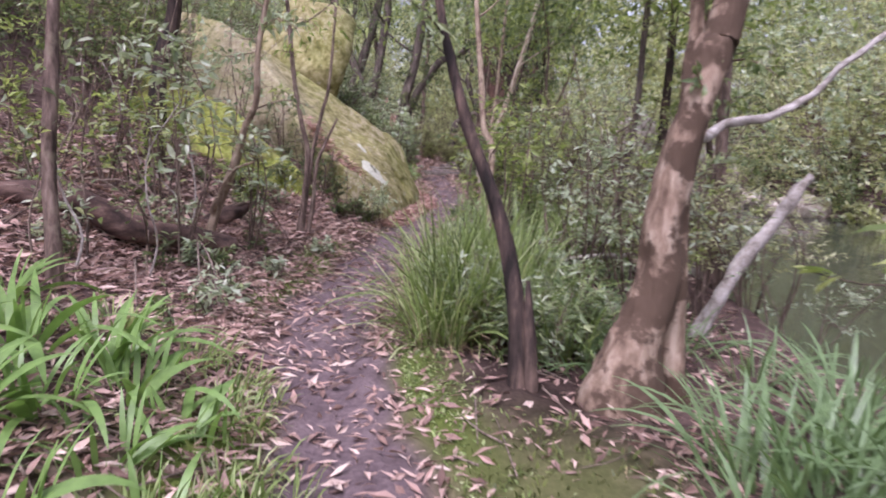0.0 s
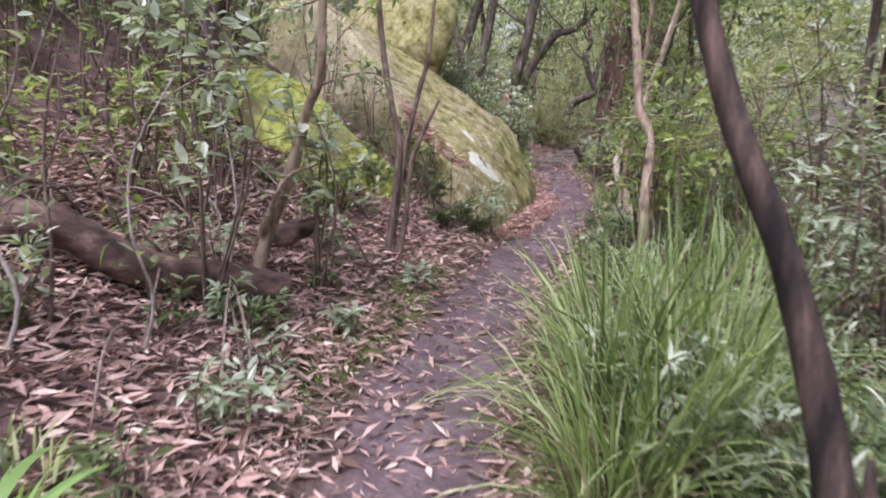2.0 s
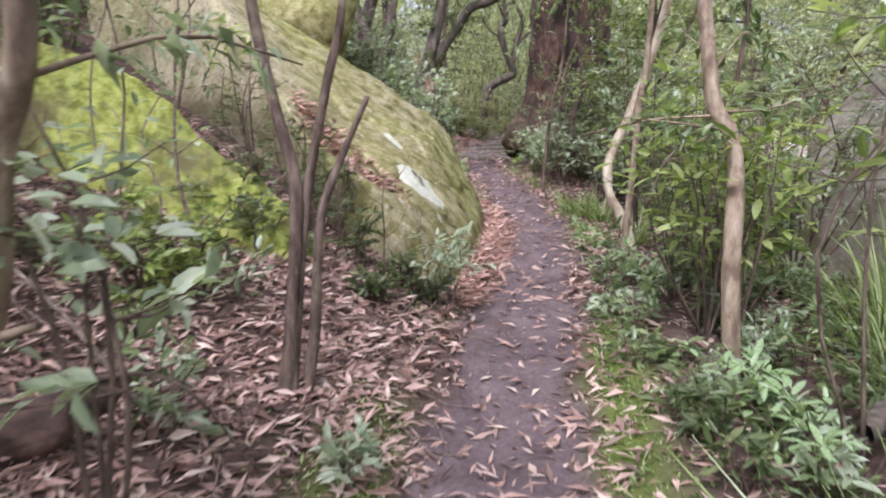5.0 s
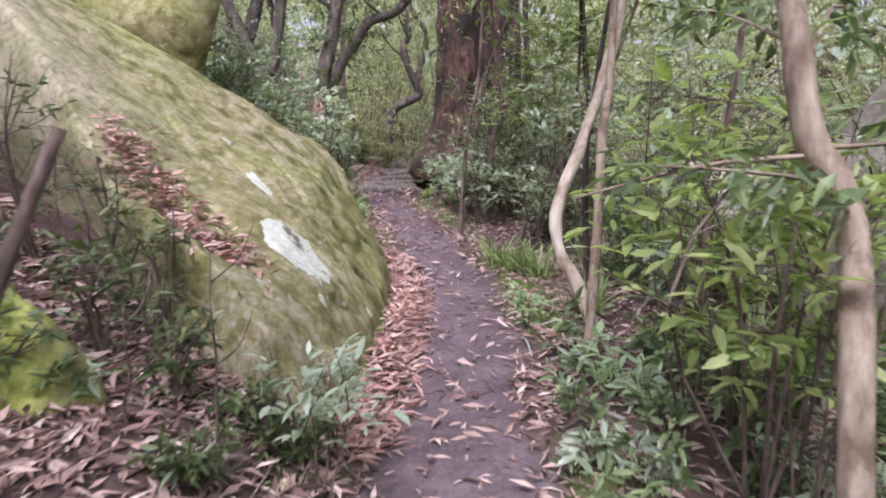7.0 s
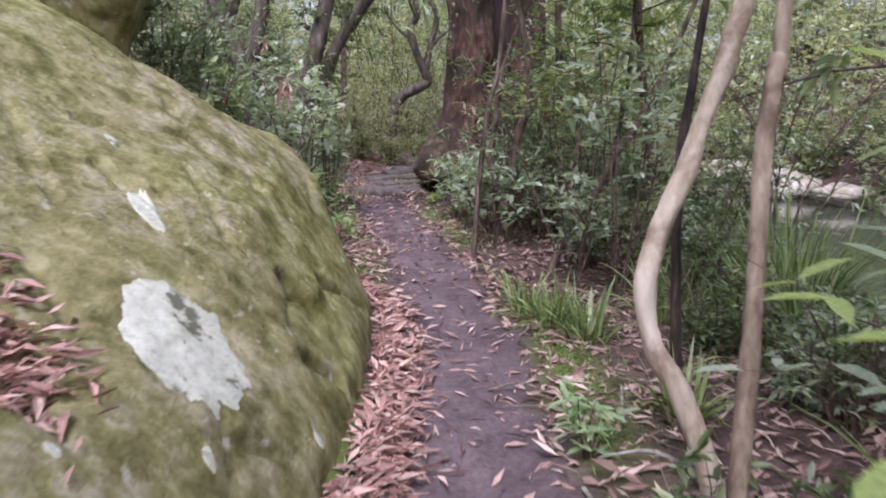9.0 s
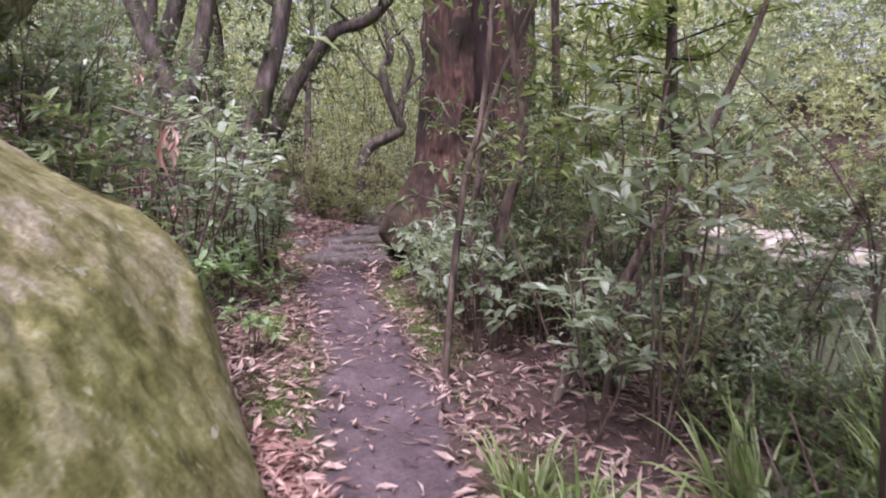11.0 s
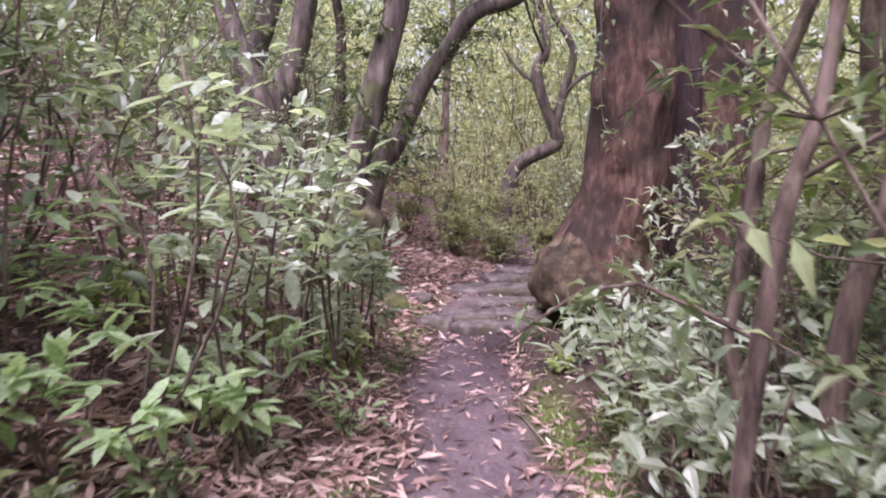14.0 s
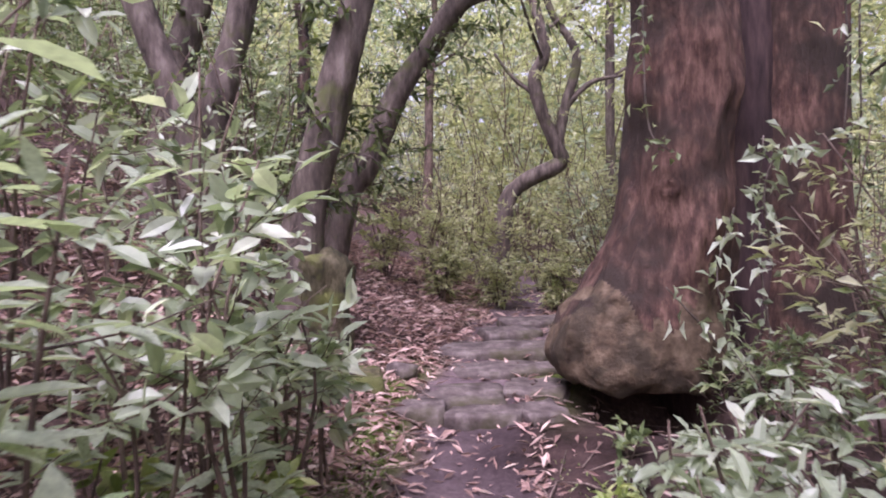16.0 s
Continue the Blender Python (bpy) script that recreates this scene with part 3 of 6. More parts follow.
def rock_patch(name, cx, cy, rx, ry, turn, mat, label, lift=0.006, seed=1):
    """A thin crust with an uneven rim lying on the rock."""
    k = np.random.default_rng(seed)
    nr, na = 9, 44
    th = np.linspace(0, 2 * np.pi, na, endpoint=False)
    rim = 1 + 0.05 * np.sin(3 * th + k.uniform(0, 6)) + 0.03 * np.sin(8 * th + k.uniform(0, 6)) + 0.025 * np.sin(17 * th + k.uniform(0, 6)) + 0.03 * k.normal(size=na)
    rr = np.linspace(0.02, 1, nr)
    u, v = rr[:, None] * rim * np.cos(th) * rx, rr[:, None] * rim * np.sin(th) * ry
    X, Y = cx + u * math.cos(turn) - v * math.sin(turn), cy + u * math.sin(turn) + v * math.cos(turn)
    Z = rock_surface(X, Y) + np.where(np.arange(nr)[:, None] == nr - 1, -0.004, lift)
    i, j = np.meshgrid(np.arange(nr - 1), np.arange(na), indexing="ij")
    Fp = np.stack([i * na + j, (i + 1) * na + j, (i + 1) * na + (j + 1) % na, i * na + (j + 1) % na], -1).reshape(-1, 4)
    return part(name, np_mesh(name, np.stack([X, Y, Z], -1).reshape(-1, 3), Fp, mat), big_rock, label)


rock_patch("lichen_patch", -1.19, 12.6, 0.225, 0.34, 0.35, LICHEN, "round white lichen crust", seed=3)
rock_patch("lichen_patch", -1.52, 13.42, 0.07, 0.2, 0.5, LICHEN, "small pale lichen streak", seed=5)


def boulder(name, at, size, turn, mat, label, seed, flat=0.6, sub=4, rough=0.22, tip=0, cut=(0.62, 0.85)):
    """A weathered stone: a sphere cut by planes and roughened."""
    bm = bmesh.new()
    bmesh.ops.create_icosphere(bm, subdivisions=sub, radius=1)
    k = random.Random(seed)
    planes = [(Vector((k.gauss(0, 1), k.gauss(0, 1), k.gauss(0, 0.8))).normalized(), k.uniform(*cut)) for _ in range(9)]
    off = Vector((seed * 3.1, seed * 1.7, 0))
    for v in bm.verts:
        p = v.co.copy()
        for n, d in planes:
            e = p.dot(n) - d
            if e > 0:
                p -= n * e * flat
        p *= 1 + rough * noise.fractal(p * 1.4 + off, 1.0, 2.0, 5)
        v.co = Vector((p.x * size[0], p.y * size[1], p.z * size[2]))
    for f in bm.faces:
        f.smooth = True
    me = bpy.data.meshes.new(name)
    bm.to_mesh(me)
    bm.free()
    me.materials.append(mat)
    ob = tagged(new(name, me), label, "rock")
    ob.matrix_world = pose(*at, 0, tip, turn)
    return ob


boulder("boulder", (-3.4, 17.4, 3.1), (1.75, 1.6, 1.5), 20, ROCK, "mossy upper sandstone boulder resting on a huge rock", 11, 1.0, rough=0.1, cut=(0.5, 0.75))


def ridge_rock(crest, front, back, mat, label):
    """A long mossy rock: a sloping crest with a broad fall to the front and a short one behind."""
    C = spline(crest, 70)
    w = np.linspace(-1, 1, 46)
    V = np.zeros((len(C), len(w), 3))
    for i, c in enumerate(C):
        for j, u in enumerate(w):
            out = -front * (-u) if u < 0 else back * u
            drop = 1.7 * (abs(u) ** 1.5) if u < 0 else 1.8 * u ** 1.8
            p = Vector((c[0] + 0.25 * out, c[1] + out, c[2] - drop))
            p += noise.noise_vector(p * 1.7) * 0.1 + noise.noise_vector(p * 5) * 0.035
            V[i, j] = p
    a, b = np.meshgrid(np.arange(len(C) - 1), np.arange(len(w) - 1), indexing="ij")
    m = len(w)
    F = np.stack([a * m + b, a * m + b + 1, (a + 1) * m + b + 1, (a + 1) * m + b], -1).reshape(-1, 4)
    return tagged(new("boulder", np_mesh("boulder", V.reshape(-1, 3), F, mat)), label, "rock")


ridge_rock([(-4.6, 11.5, 2.35), (-3.6, 11.2, 2.0), (-3.06, 11.15, 1.67), (-2.75, 11.05, 1.39), (-2.4, 10.95, 1.1), (-2.1, 10.85, 0.8), (-1.85, 10.8, 0.3)], 1.0, 0.45, MOSSROCK, "long sloping rock thick with bright green moss")


# ---- trees ----
def crown_arrays(ends, k, per, leaf, spread):
    C = np.repeat(np.asarray(ends), per, 0)
    off = np.clip(k.normal(size=C.shape), -1.7, 1.7) * np.array([spread, spread, spread * 0.6])
    D = k.normal(size=C.shape) + np.array([0, 0, -0.5])
    return leaf_arrays(C + off, D, leaf * k.uniform(0.7, 1.3, len(C)), leaf * 0.32, k)


def gnarl(V, size):
    """Burls and hollows on an old trunk."""
    if not size:
        return V
    return np.array([Vector(p) + noise.noise_vector(Vector((p[0] * 2.6, p[1] * 2.6, p[2] * 1.7))) * size + noise.noise_vector(Vector((p[0] * 9, p[1] * 9, p[2] * 4))) * size * 0.35 for p in V])


def tree(name, pts, radii, bark, label, seed, height=6.0, leafy=GREEN, sides=12, rough=0.055, limbs=4, per=90, leaf=0.14, spread=0.7, n=52, extra=(), group="", sprays=7, spray_mat=None, knobs=0.0, rooted=True, second=None):
    """A trunk through pts, carried on up to height with limbs and a leafy crown; extra: further stems as (points, radii)."""
    k = np.random.default_rng(seed)
    P = [np.array(p, float) for p in pts]
    if rooted:
        P.insert(0, P[0] - np.array([0, 0, 0.3]))
        radii = [radii[0] * 1.25] + list(radii)
    if height > P[-1][2] + 0.3:
        way = P[-1] - P[-2]
        way /= np.linalg.norm(way)
        rise = height - P[-1][2]
        P.append(P[-1] + np.array([way[0] * rise * 0.4 + k.normal() * 0.1, way[1] * rise * 0.4 + k.normal() * 0.1, rise * 0.5]))
        P.append(P[-1] + np.array([way[0] * rise * 0.2 + k.normal() * 0.2, way[1] * rise * 0.2 + k.normal() * 0.2, rise * 0.5]))
    S = spline(P, n + 10)
    t = thing(name, pts[0], label, "tree", group)
    o = np.array(pts[0])
    cut = list(radii) + [radii[-1] * 0.45]
    v, f = tube_arrays(S, cut, sides, rough, seed)
    part("trunk", np_mesh("trunk", gnarl(v, knobs) - o, f, bark), t)
    for ep, er in extra:
        v, f = tube_arrays(spline(ep, 40), er, max(6, sides - 4), rough, seed + 5)
        v = gnarl(v, knobs)
        part("limb", np_mesh("limb", v - o, f, second or bark), t)
    ends = [S[-1]]
    for i in range(limbs):
        a = S[int(len(S) * (0.72 + 0.26 * i / max(1, limbs)))]
        if a[2] < 2.6:
            continue
        az = k.uniform(0, 6.28)
        l = k.uniform(0.6, 1.5)
        b = a + np.array([math.cos(az) * l * 0.6, math.sin(az) * l * 0.6, l * 0.4])
        c = a + np.array([math.cos(az) * l, math.sin(az) * l, l * 0.9])
        v, f = tube_arrays(spline([a, b, c], 8), [radii[-1] * 0.4, radii[-1] * 0.15], 6, 0.03, seed + i)
        part("limb", np_mesh("limb", v - o, f, bark), t)
        ends += [b, c]
    wood, LP, LD = [], [], []
    for _ in range(sprays):
        a = S[k.integers(4, len(S))]
        if a[2] - o[2] < 1.25:
            continue
        az, l = k.uniform(0, 6.28), k.uniform(0.35, 0.95)
        b = a + np.array([math.cos(az) * l * 0.5, math.sin(az) * l * 0.5, k.uniform(-0.05, 0.3) * l])
        c = a + np.array([math.cos(az) * l, math.sin(az) * l, k.uniform(-0.3, 0.3) * l])
        C = spline([a, b, c], 6)
        wood.append(tube_arrays(C, [0.009, 0.003], 4))
        m = int(l * 34)
        u = k.uniform(1, 5, m)
        LP.append(C[u.astype(int)] + k.normal(size=(m, 3)) * 0.03)
        LD.append(np.array([math.cos(az), math.sin(az), -0.2]) * 0.6 + k.normal(size=(m, 3)) * 0.8)
    if wood:
        v, f = join_arrays(wood)
        bw = tagged(part("branchwork", np_mesh("branchwork", v - o, f, bark), t), kind="stuff")
        LP, LD = np.vstack(LP), np.vstack(LD)
        v, f = leaf_arrays(LP, LD, leaf * 0.8 * k.uniform(0.6, 1.3, len(LP)), leaf * 0.26, k)
        tagged(part("foliage", np_mesh("foliage", v - o, f, spray_mat or leafy, False), bw), kind="stuff")
    if per:
        v, f = crown_arrays(ends, k, per, leaf, spread)
        tagged(part("crown", np_mesh("crown", v - o, f, leafy, False), t), kind="stuff")
    return t


tree("tree", [(0.51, 4.32, -0.1), (0.5, 4.38, 0.39), (0.43, 4.44, 0.78), (0.32, 4.5, 1.16), (0.16, 4.56, 1.55), (0.04, 4.63, 1.97), (-0.06, 4.7, 2.42)],
     [0.065, 0.055, 0.05, 0.042, 0.034, 0.03, 0.027], BARK_DARK, "thin bent sapling with charred dark bark leaning over the path", 21, 5.5, extra=[([(0.6, 4.3, -0.3), (0.59, 4.33, 0.1), (0.57, 4.36, 0.4), (0.56, 4.38, 0.62)], [0.06, 0.05, 0.035, 0.012])])
tree("tree", [(1.17, 4.35, -0.15), (1.26, 4.36, 0.27), (1.37, 4.42, 0.64), (1.43, 4.48, 1.15), (1.59, 4.52, 1.75), (1.69, 4.58, 2.1), (1.8, 4.64, 2.47)],
     [0.25, 0.155, 0.13, 0.11, 0.095, 0.105, 0.1], BARK_PINK, "stout pinkish-brown tree trunk with peeling bark", 22, 8.0, rough=0.05, sides=26, n=80, knobs=0.05,
     extra=[([(1.55, 4.5, -0.3), (1.53, 4.5, 0.2), (1.52, 4.5, 0.7), (1.5, 4.5, 1.2)], [0.15, 0.1, 0.08, 0.06]), ([(1.45, 4.55, 0.95), (1.55, 4.75, 1.48), (1.62, 4.81, 1.88), (1.66, 4.91, 2.8), (1.6, 5.0, 4.0)], [0.07, 0.05, 0.03])])
tree("tree", [(-2.58, 4.67, 0.15), (-2.6, 4.74, 0.64), (-2.65, 4.82, 1.21), (-2.65, 4.91, 1.77), (-2.65, 5.02, 2.41)], [0.055, 0.05, 0.045, 0.042], BARK_BROWN, "slender reddish-brown sapling on the leafy bank", 23, 5.0)
tree("tree", [(-2.41, 7.3, 0.33), (-2.31, 7.34, 0.7), (-2.09, 7.28, 1.22), (-1.98, 7.22, 1.54), (-1.84, 7.12, 1.8), (-1.8, 7.1, 2.35)], [0.05, 0.046, 0.034, 0.03, 0.026], BARK_TAN, "leaning grey-brown sapling with a broken side stub", 24, 4.8, leafy=GREYGREEN, sprays=14, extra=[([(-2.32, 7.3, 0.72), (-2.2, 7.18, 0.95), (-2.05, 7.1, 1.12), (-1.85, 7.05, 1.2)], [0.022, 0.016, 0.009]), ([(-2.35, 7.3, 0.66), (-2.31, 7.24, 0.74), (-2.27, 7.2, 0.83)], [0.034, 0.03, 0.022])])
tree("sapling", [(-1.8, 8.95, 0.15), (-1.75, 9.03, 0.62), (-1.71, 9.1, 1.23), (-1.8, 9.15, 1.65), (-1.9, 9.2, 2.2)], [0.04, 0.032, 0.029, 0.027], BARK_BROWN, "multi-stemmed sapling growing from the litter", 25, 4.5, leafy=LIME,
     extra=[([(-1.76, 8.97, 0.2), (-1.7, 9.1, 0.95), (-1.62, 9.14, 1.4), (-1.54, 9.17, 1.75), (-1.45, 9.2, 2.15), (-1.38, 9.3, 3.2)], [0.03, 0.025, 0.022, 0.016]),
            ([(-1.69, 9.0, 0.2), (-1.64, 9.08, 0.62), (-1.6, 9.1, 1.06), (-1.5, 9.1, 1.34), (-1.34, 9.12, 1.68)], [0.034, 0.026, 0.021, 0.014])])
tree("tree", [(-3.62, 9.0, 1.0), (-3.6, 9.1, 1.74), (-3.57, 9.21, 2.41), (-3.42, 9.3, 2.95)], [0.13, 0.1, 0.09, 0.08], BARK_DARK, "charred black tree trunk on the slope", 26, 6.0)
tree("tree", [(0.9, 12.45, 0.05), (0.8, 12.57, 0.5), (0.68, 12.63, 0.73), (0.66, 12.67, 0.96), (0.71, 12.7, 1.15), (0.8, 12.73, 1.35), (0.9, 12.76, 1.56), (1.03, 12.8, 1.83), (1.11, 12.84, 2.11)],
     [0.052, 0.046, 0.05, 0.045, 0.044, 0.04, 0.044, 0.04], BARK_WHITE, "pale smooth-barked sapling with a kinked trunk", 27, 5.5, n=90, knobs=0.025, sides=14, sprays=3)
# high crown out of view, thickened to shade the rock and path below
tree("tree", [(0.6, 11.82, 0.1), (0.64, 11.86, 0.48), (0.69, 11.93, 0.86), (0.73, 11.99, 1.21), (0.77, 12.06, 1.56), (0.82, 12.1, 1.82), (0.85, 12.13, 2.0)], [0.032, 0.03, 0.028, 0.026], BARK_TAN, "thin straight tan-brown sapling beside the path", 28, 7.5, per=220, spread=1.0, limbs=6, sprays=0)
tree("tree", [(0.65, 9.45, -0.02), (0.63, 9.51, 0.72), (0.66, 9.61, 1.25), (0.63, 9.66, 1.46), (0.55, 9.69, 1.59), (0.52, 9.75, 1.9), (0.5, 9.81, 2.18)], [0.05, 0.045, 0.045, 0.04], BARK_TAN, "slender sapling with a crooked trunk", 29, 5.0)
# another crown thickened above the view to keep light off the rock
tree("tree", [(1.15, 13.38, 0.05), (1.13, 13.42, 0.8), (1.15, 13.47, 1.42), (1.23, 13.53, 1.79), (1.32, 13.61, 2.22)], [0.028, 0.024, 0.02], BARK_DARK, "thin dark sapling above the creek", 30, 7.5, per=260, spread=1.1, limbs=7, sprays=0)
# the old twin-trunked tree with a swollen overhanging foot
bt = tree("tree", [(1.53, 22.87, 3.45), (1.53, 22.87, 3.9), (1.55, 22.85, 4.6)], [0.36, 0.37, 0.36, 0.33, 0.28], BARK_RED, "massive old red-barked tree with a swollen overhanging foot", 31, 12.0, sides=24, rough=0.015, n=30, limbs=7, per=160, spread=1.2, rooted=False, second=BARK_RED, sprays=0,
          extra=[([(2.75, 23.6, -0.1), (2.7, 23.55, 0.7), (2.64, 23.5, 1.4), (2.62, 23.45, 2.2), (2.62, 23.5, 3.6), (2.7, 23.6, 8)], [0.9, 0.68, 0.5, 0.44, 0.42, 0.3])])


def stack_arrays(rows, sides, count):
    """A trunk of level rings; rows: x, y, z and radius from the hollow inside, round the rim and up."""
    A = spline([r + (0,) if len(r) == 3 else r for r in rows], count)
    th = np.linspace(0, 2 * np.pi, sides, endpoint=False)
    flute = 1 + 0.02 * np.sin(5 * th + 1) + 0.015 * np.sin(9 * th) + 0.01 * np.sin(17 * th)
    V = np.stack([A[:, None, 0] + A[:, None, 3] * flute * np.cos(th), A[:, None, 1] + A[:, None, 3] * flute * np.sin(th), np.repeat(A[:, 2:3], sides, 1)], -1).reshape(-1, 3)
    i_, j_ = np.meshgrid(np.arange(count - 1), np.arange(sides), indexing="ij")
    n_ = (j_ + 1) % sides
    return V, np.stack([i_ * sides + j_, i_ * sides + n_, (i_ + 1) * sides + n_, (i_ + 1) * sides + j_], -1).reshape(-1, 4)


def knots(V, spots, axis):
    """Puckered knots with raised rims: place and radius."""
    V = V.copy()
    out = V - np.array([axis[0], axis[1], 0])
    out[:, 2] = 0
    out /= np.linalg.norm(out, axis=1)[:, None] + 1e-9
    for x, y, z, r in spots:
        d = np.sqrt((V[:, 0] - x) ** 2 + (V[:, 1] - y) ** 2 + 1.8 * (V[:, 2] - z) ** 2)
        V += out * (0.028 * np.exp(-((d - 1.2 * r) / (0.5 * r)) ** 2) - 0.45 * r * np.exp(-(d / (0.55 * r)) ** 2))[:, None]
    return V


foot_v, foot_f = stack_arrays([(1.35, 23.1, 0.95, 0.15), (1.32, 23.05, 0.8, 0.4), (1.25, 23.0, 0.62, 0.56), (1.21, 22.96, 0.49, 0.63), (1.2, 22.95, 0.57, 0.69), (1.2, 22.95, 0.75, 0.71), (1.24, 22.94, 0.98, 0.65), (1.34, 22.92, 1.25, 0.55), (1.42, 22.9, 1.55, 0.47), (1.48, 22.88, 1.95, 0.425), (1.5, 22.88, 2.4, 0.41), (1.53, 22.87, 3.0, 0.4), (1.53, 22.87, 3.8, 0.39)], 130, 190)
foot_v = gnarl(foot_v, 0.085)
foot_v = knots(foot_v, [(0.92, 22.36, 1.12, 0.09), (1.75, 22.4, 0.9, 0.09), (1.3, 22.45, 1.95, 0.06)], (1.3, 22.93))
bt_o = np.array(bt.location)
foot_c = foot_v[foot_f].mean(1)
part("root_swelling", np_mesh("root_swelling", foot_v - bt_o, foot_f, [BARK_FOOT, BARK_RED], index=(foot_c[:, 2] > 1.1 + 0.13 * np.sin(foot_c[:, 0] * 9) + 0.08 * np.sin(foot_c[:, 0] * 31 + foot_c[:, 1] * 17)).astype(int)), bt, "olive-brown swollen foot, hollow beneath")
# the middle stem between the two, its shade put into the bark colour
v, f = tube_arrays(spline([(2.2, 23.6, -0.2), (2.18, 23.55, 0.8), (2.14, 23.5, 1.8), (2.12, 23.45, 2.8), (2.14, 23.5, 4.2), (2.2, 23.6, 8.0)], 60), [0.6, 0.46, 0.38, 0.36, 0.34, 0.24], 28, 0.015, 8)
part("limb", np_mesh("limb", gnarl(v, 0.06) - bt_o, f, BARK_SHADE), bt, "plum-coloured middle stem, its shade put into the bark colour")
# roots behind, standing on the ground, in the same shade-darkened bark
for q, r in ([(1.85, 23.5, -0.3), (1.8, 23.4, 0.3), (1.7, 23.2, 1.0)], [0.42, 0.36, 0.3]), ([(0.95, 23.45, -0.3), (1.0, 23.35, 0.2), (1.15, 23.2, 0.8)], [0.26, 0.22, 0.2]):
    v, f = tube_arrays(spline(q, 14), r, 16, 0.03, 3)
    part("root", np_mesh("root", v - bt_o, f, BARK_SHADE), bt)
tree("tree", [(0.3, 28.5, 0.4), (0.38, 28.53, 1.49), (0.48, 28.56, 1.93), (0.75, 28.59, 2.19), (1.29, 28.63, 2.45), (1.25, 28.64, 2.71), (1.04, 28.67, 3.25), (0.92, 28.7, 3.79), (1.1, 28.74, 4.23), (0.94, 28.78, 5.03)],
     [0.15, 0.14, 0.13, 0.12, 0.11, 0.1, 0.09, 0.08], BARK_GREY, "crooked grey tree with an elbow-bent trunk", 32, 7.0, n=60, leafy=FARGREEN,
     extra=[([(1.25, 28.64, 2.71), (1.39, 28.69, 3.33), (1.59, 28.75, 4.13), (1.25, 28.78, 4.76), (1.08, 28.8, 5.2)], [0.1, 0.07, 0.05]),
            ([(1.39, 28.69, 3.33), (1.8, 28.7, 3.7), (2.3, 28.7, 3.8)], [0.06, 0.04, 0.02]), ([(0.98, 28.68, 3.5), (0.6, 28.7, 3.8), (0.3, 28.7, 4.2)], [0.05, 0.03, 0.02])])
tree("tree", [(-1.75, 25.0, 0.7), (-1.47, 25.0, 1.9), (-1.24, 25.0, 2.27), (-0.87, 25.0, 3.05), (-0.5, 25.0, 3.55), (-0.14, 25.0, 4.03), (0.57, 25.0, 4.33)], [0.17, 0.14, 0.13, 0.12, 0.11, 0.09], BARK_GREY, "leaning dark grey tree trunk", 33, 7.0, leafy=DARKGREEN, sprays=46, leaf=0.17)
tree("tree", [(-1.62, 23.2, 0.5), (-1.52, 23.2, 1.6), (-1.29, 23.2, 2.54), (-1.1, 23.22, 3.2), (-0.92, 23.25, 3.95)], [0.24, 0.17, 0.145, 0.14, 0.13], BARK_GREY, "thick leaning tree with a mossy stump foot", 34, 8.0, leafy=DARKGREEN, sprays=34, leaf=0.17, sides=20)
for i, (a, b, c, r) in enumerate([((-2.3, 23.2, 1.0), (-2.49, 23.26, 2.54), (-2.89, 23.31, 3.65), 0.13), ((-2.6, 23.75, 1.2), (-2.4, 23.78, 2.75), (-2.15, 23.85, 3.77), 0.14), ((-3.2, 24.2, 1.4), (-2.99, 24.27, 3.1), (-2.75, 24.34, 3.93), 0.15)]):
    tree("tree", [a, b, c], [r * 1.3, r, r * 0.9], BARK_GREY, "dark grey-brown tree trunk on the bank", 35 + i, 8.0, leafy=DARKGREEN)
for i, (pp, r) in enumerate([([(0.62, 17.08, 0.1), (0.65, 17.11, 0.38), (0.71, 17.16, 0.97), (0.82, 17.23, 1.7), (0.94, 17.26, 2.14)], 0.027), ([(1.1, 17.6, 0.1), (1.2, 17.65, 1.29), (1.33, 17.67, 1.69), (1.36, 17.72, 2.19), (1.27, 17.8, 2.85)], 0.04),
                             ([(1.3, 16.6, 0.1), (1.57, 16.63, 0.6), (1.8, 16.63, 0.94), (2.04, 16.65, 1.34), (2.25, 16.66, 1.65)], 0.036), ([(1.1, 18.2, 0.2), (1.08, 18.22, 0.91), (1.04, 18.24, 1.18), (1.12, 18.28, 1.69), (1.17, 18.31, 2.07), (1.33, 18.34, 2.5)], 0.035)]):
    tree("sapling", pp, [r * 1.1, r, r * 0.8], BARK_BROWN, "thin leaning brown sapling in the undergrowth", 41 + i, 4.5, limbs=0)


# ---- logs ----
def log(name, pts, radii, mat, label, seed, sides=14):
    v, f = tube_arrays(spline(pts, 60), radii, sides, 0.06, seed)
    v = gnarl(v, 0.05)
    return tagged(new(name, np_mesh(name, v, f, mat)), label, "log")


log("fallen_log", [(-4.4, 5.9, 1.1), (-3.8, 6.1, 0.95), (-3.45, 6.2, 0.9), (-3.2, 6.28, 0.84), (-2.85, 6.42, 0.62), (-2.5, 6.58, 0.5), (-2.2, 6.72, 0.46), (-2.0, 6.82, 0.4)], [0.1, 0.11, 0.12, 0.11, 0.09], LOGWOOD, "dark rotting fallen log lying in leaf litter", 51)
log("dead_branch", [(2.2, 6.2, -0.35), (2.6, 6.36, 0.2), (3.19, 6.49, 1.04), (3.39, 6.53, 1.25)], [0.075, 0.065, 0.05], DEADWOOD, "bleached dead branch leaning by the creek", 52)
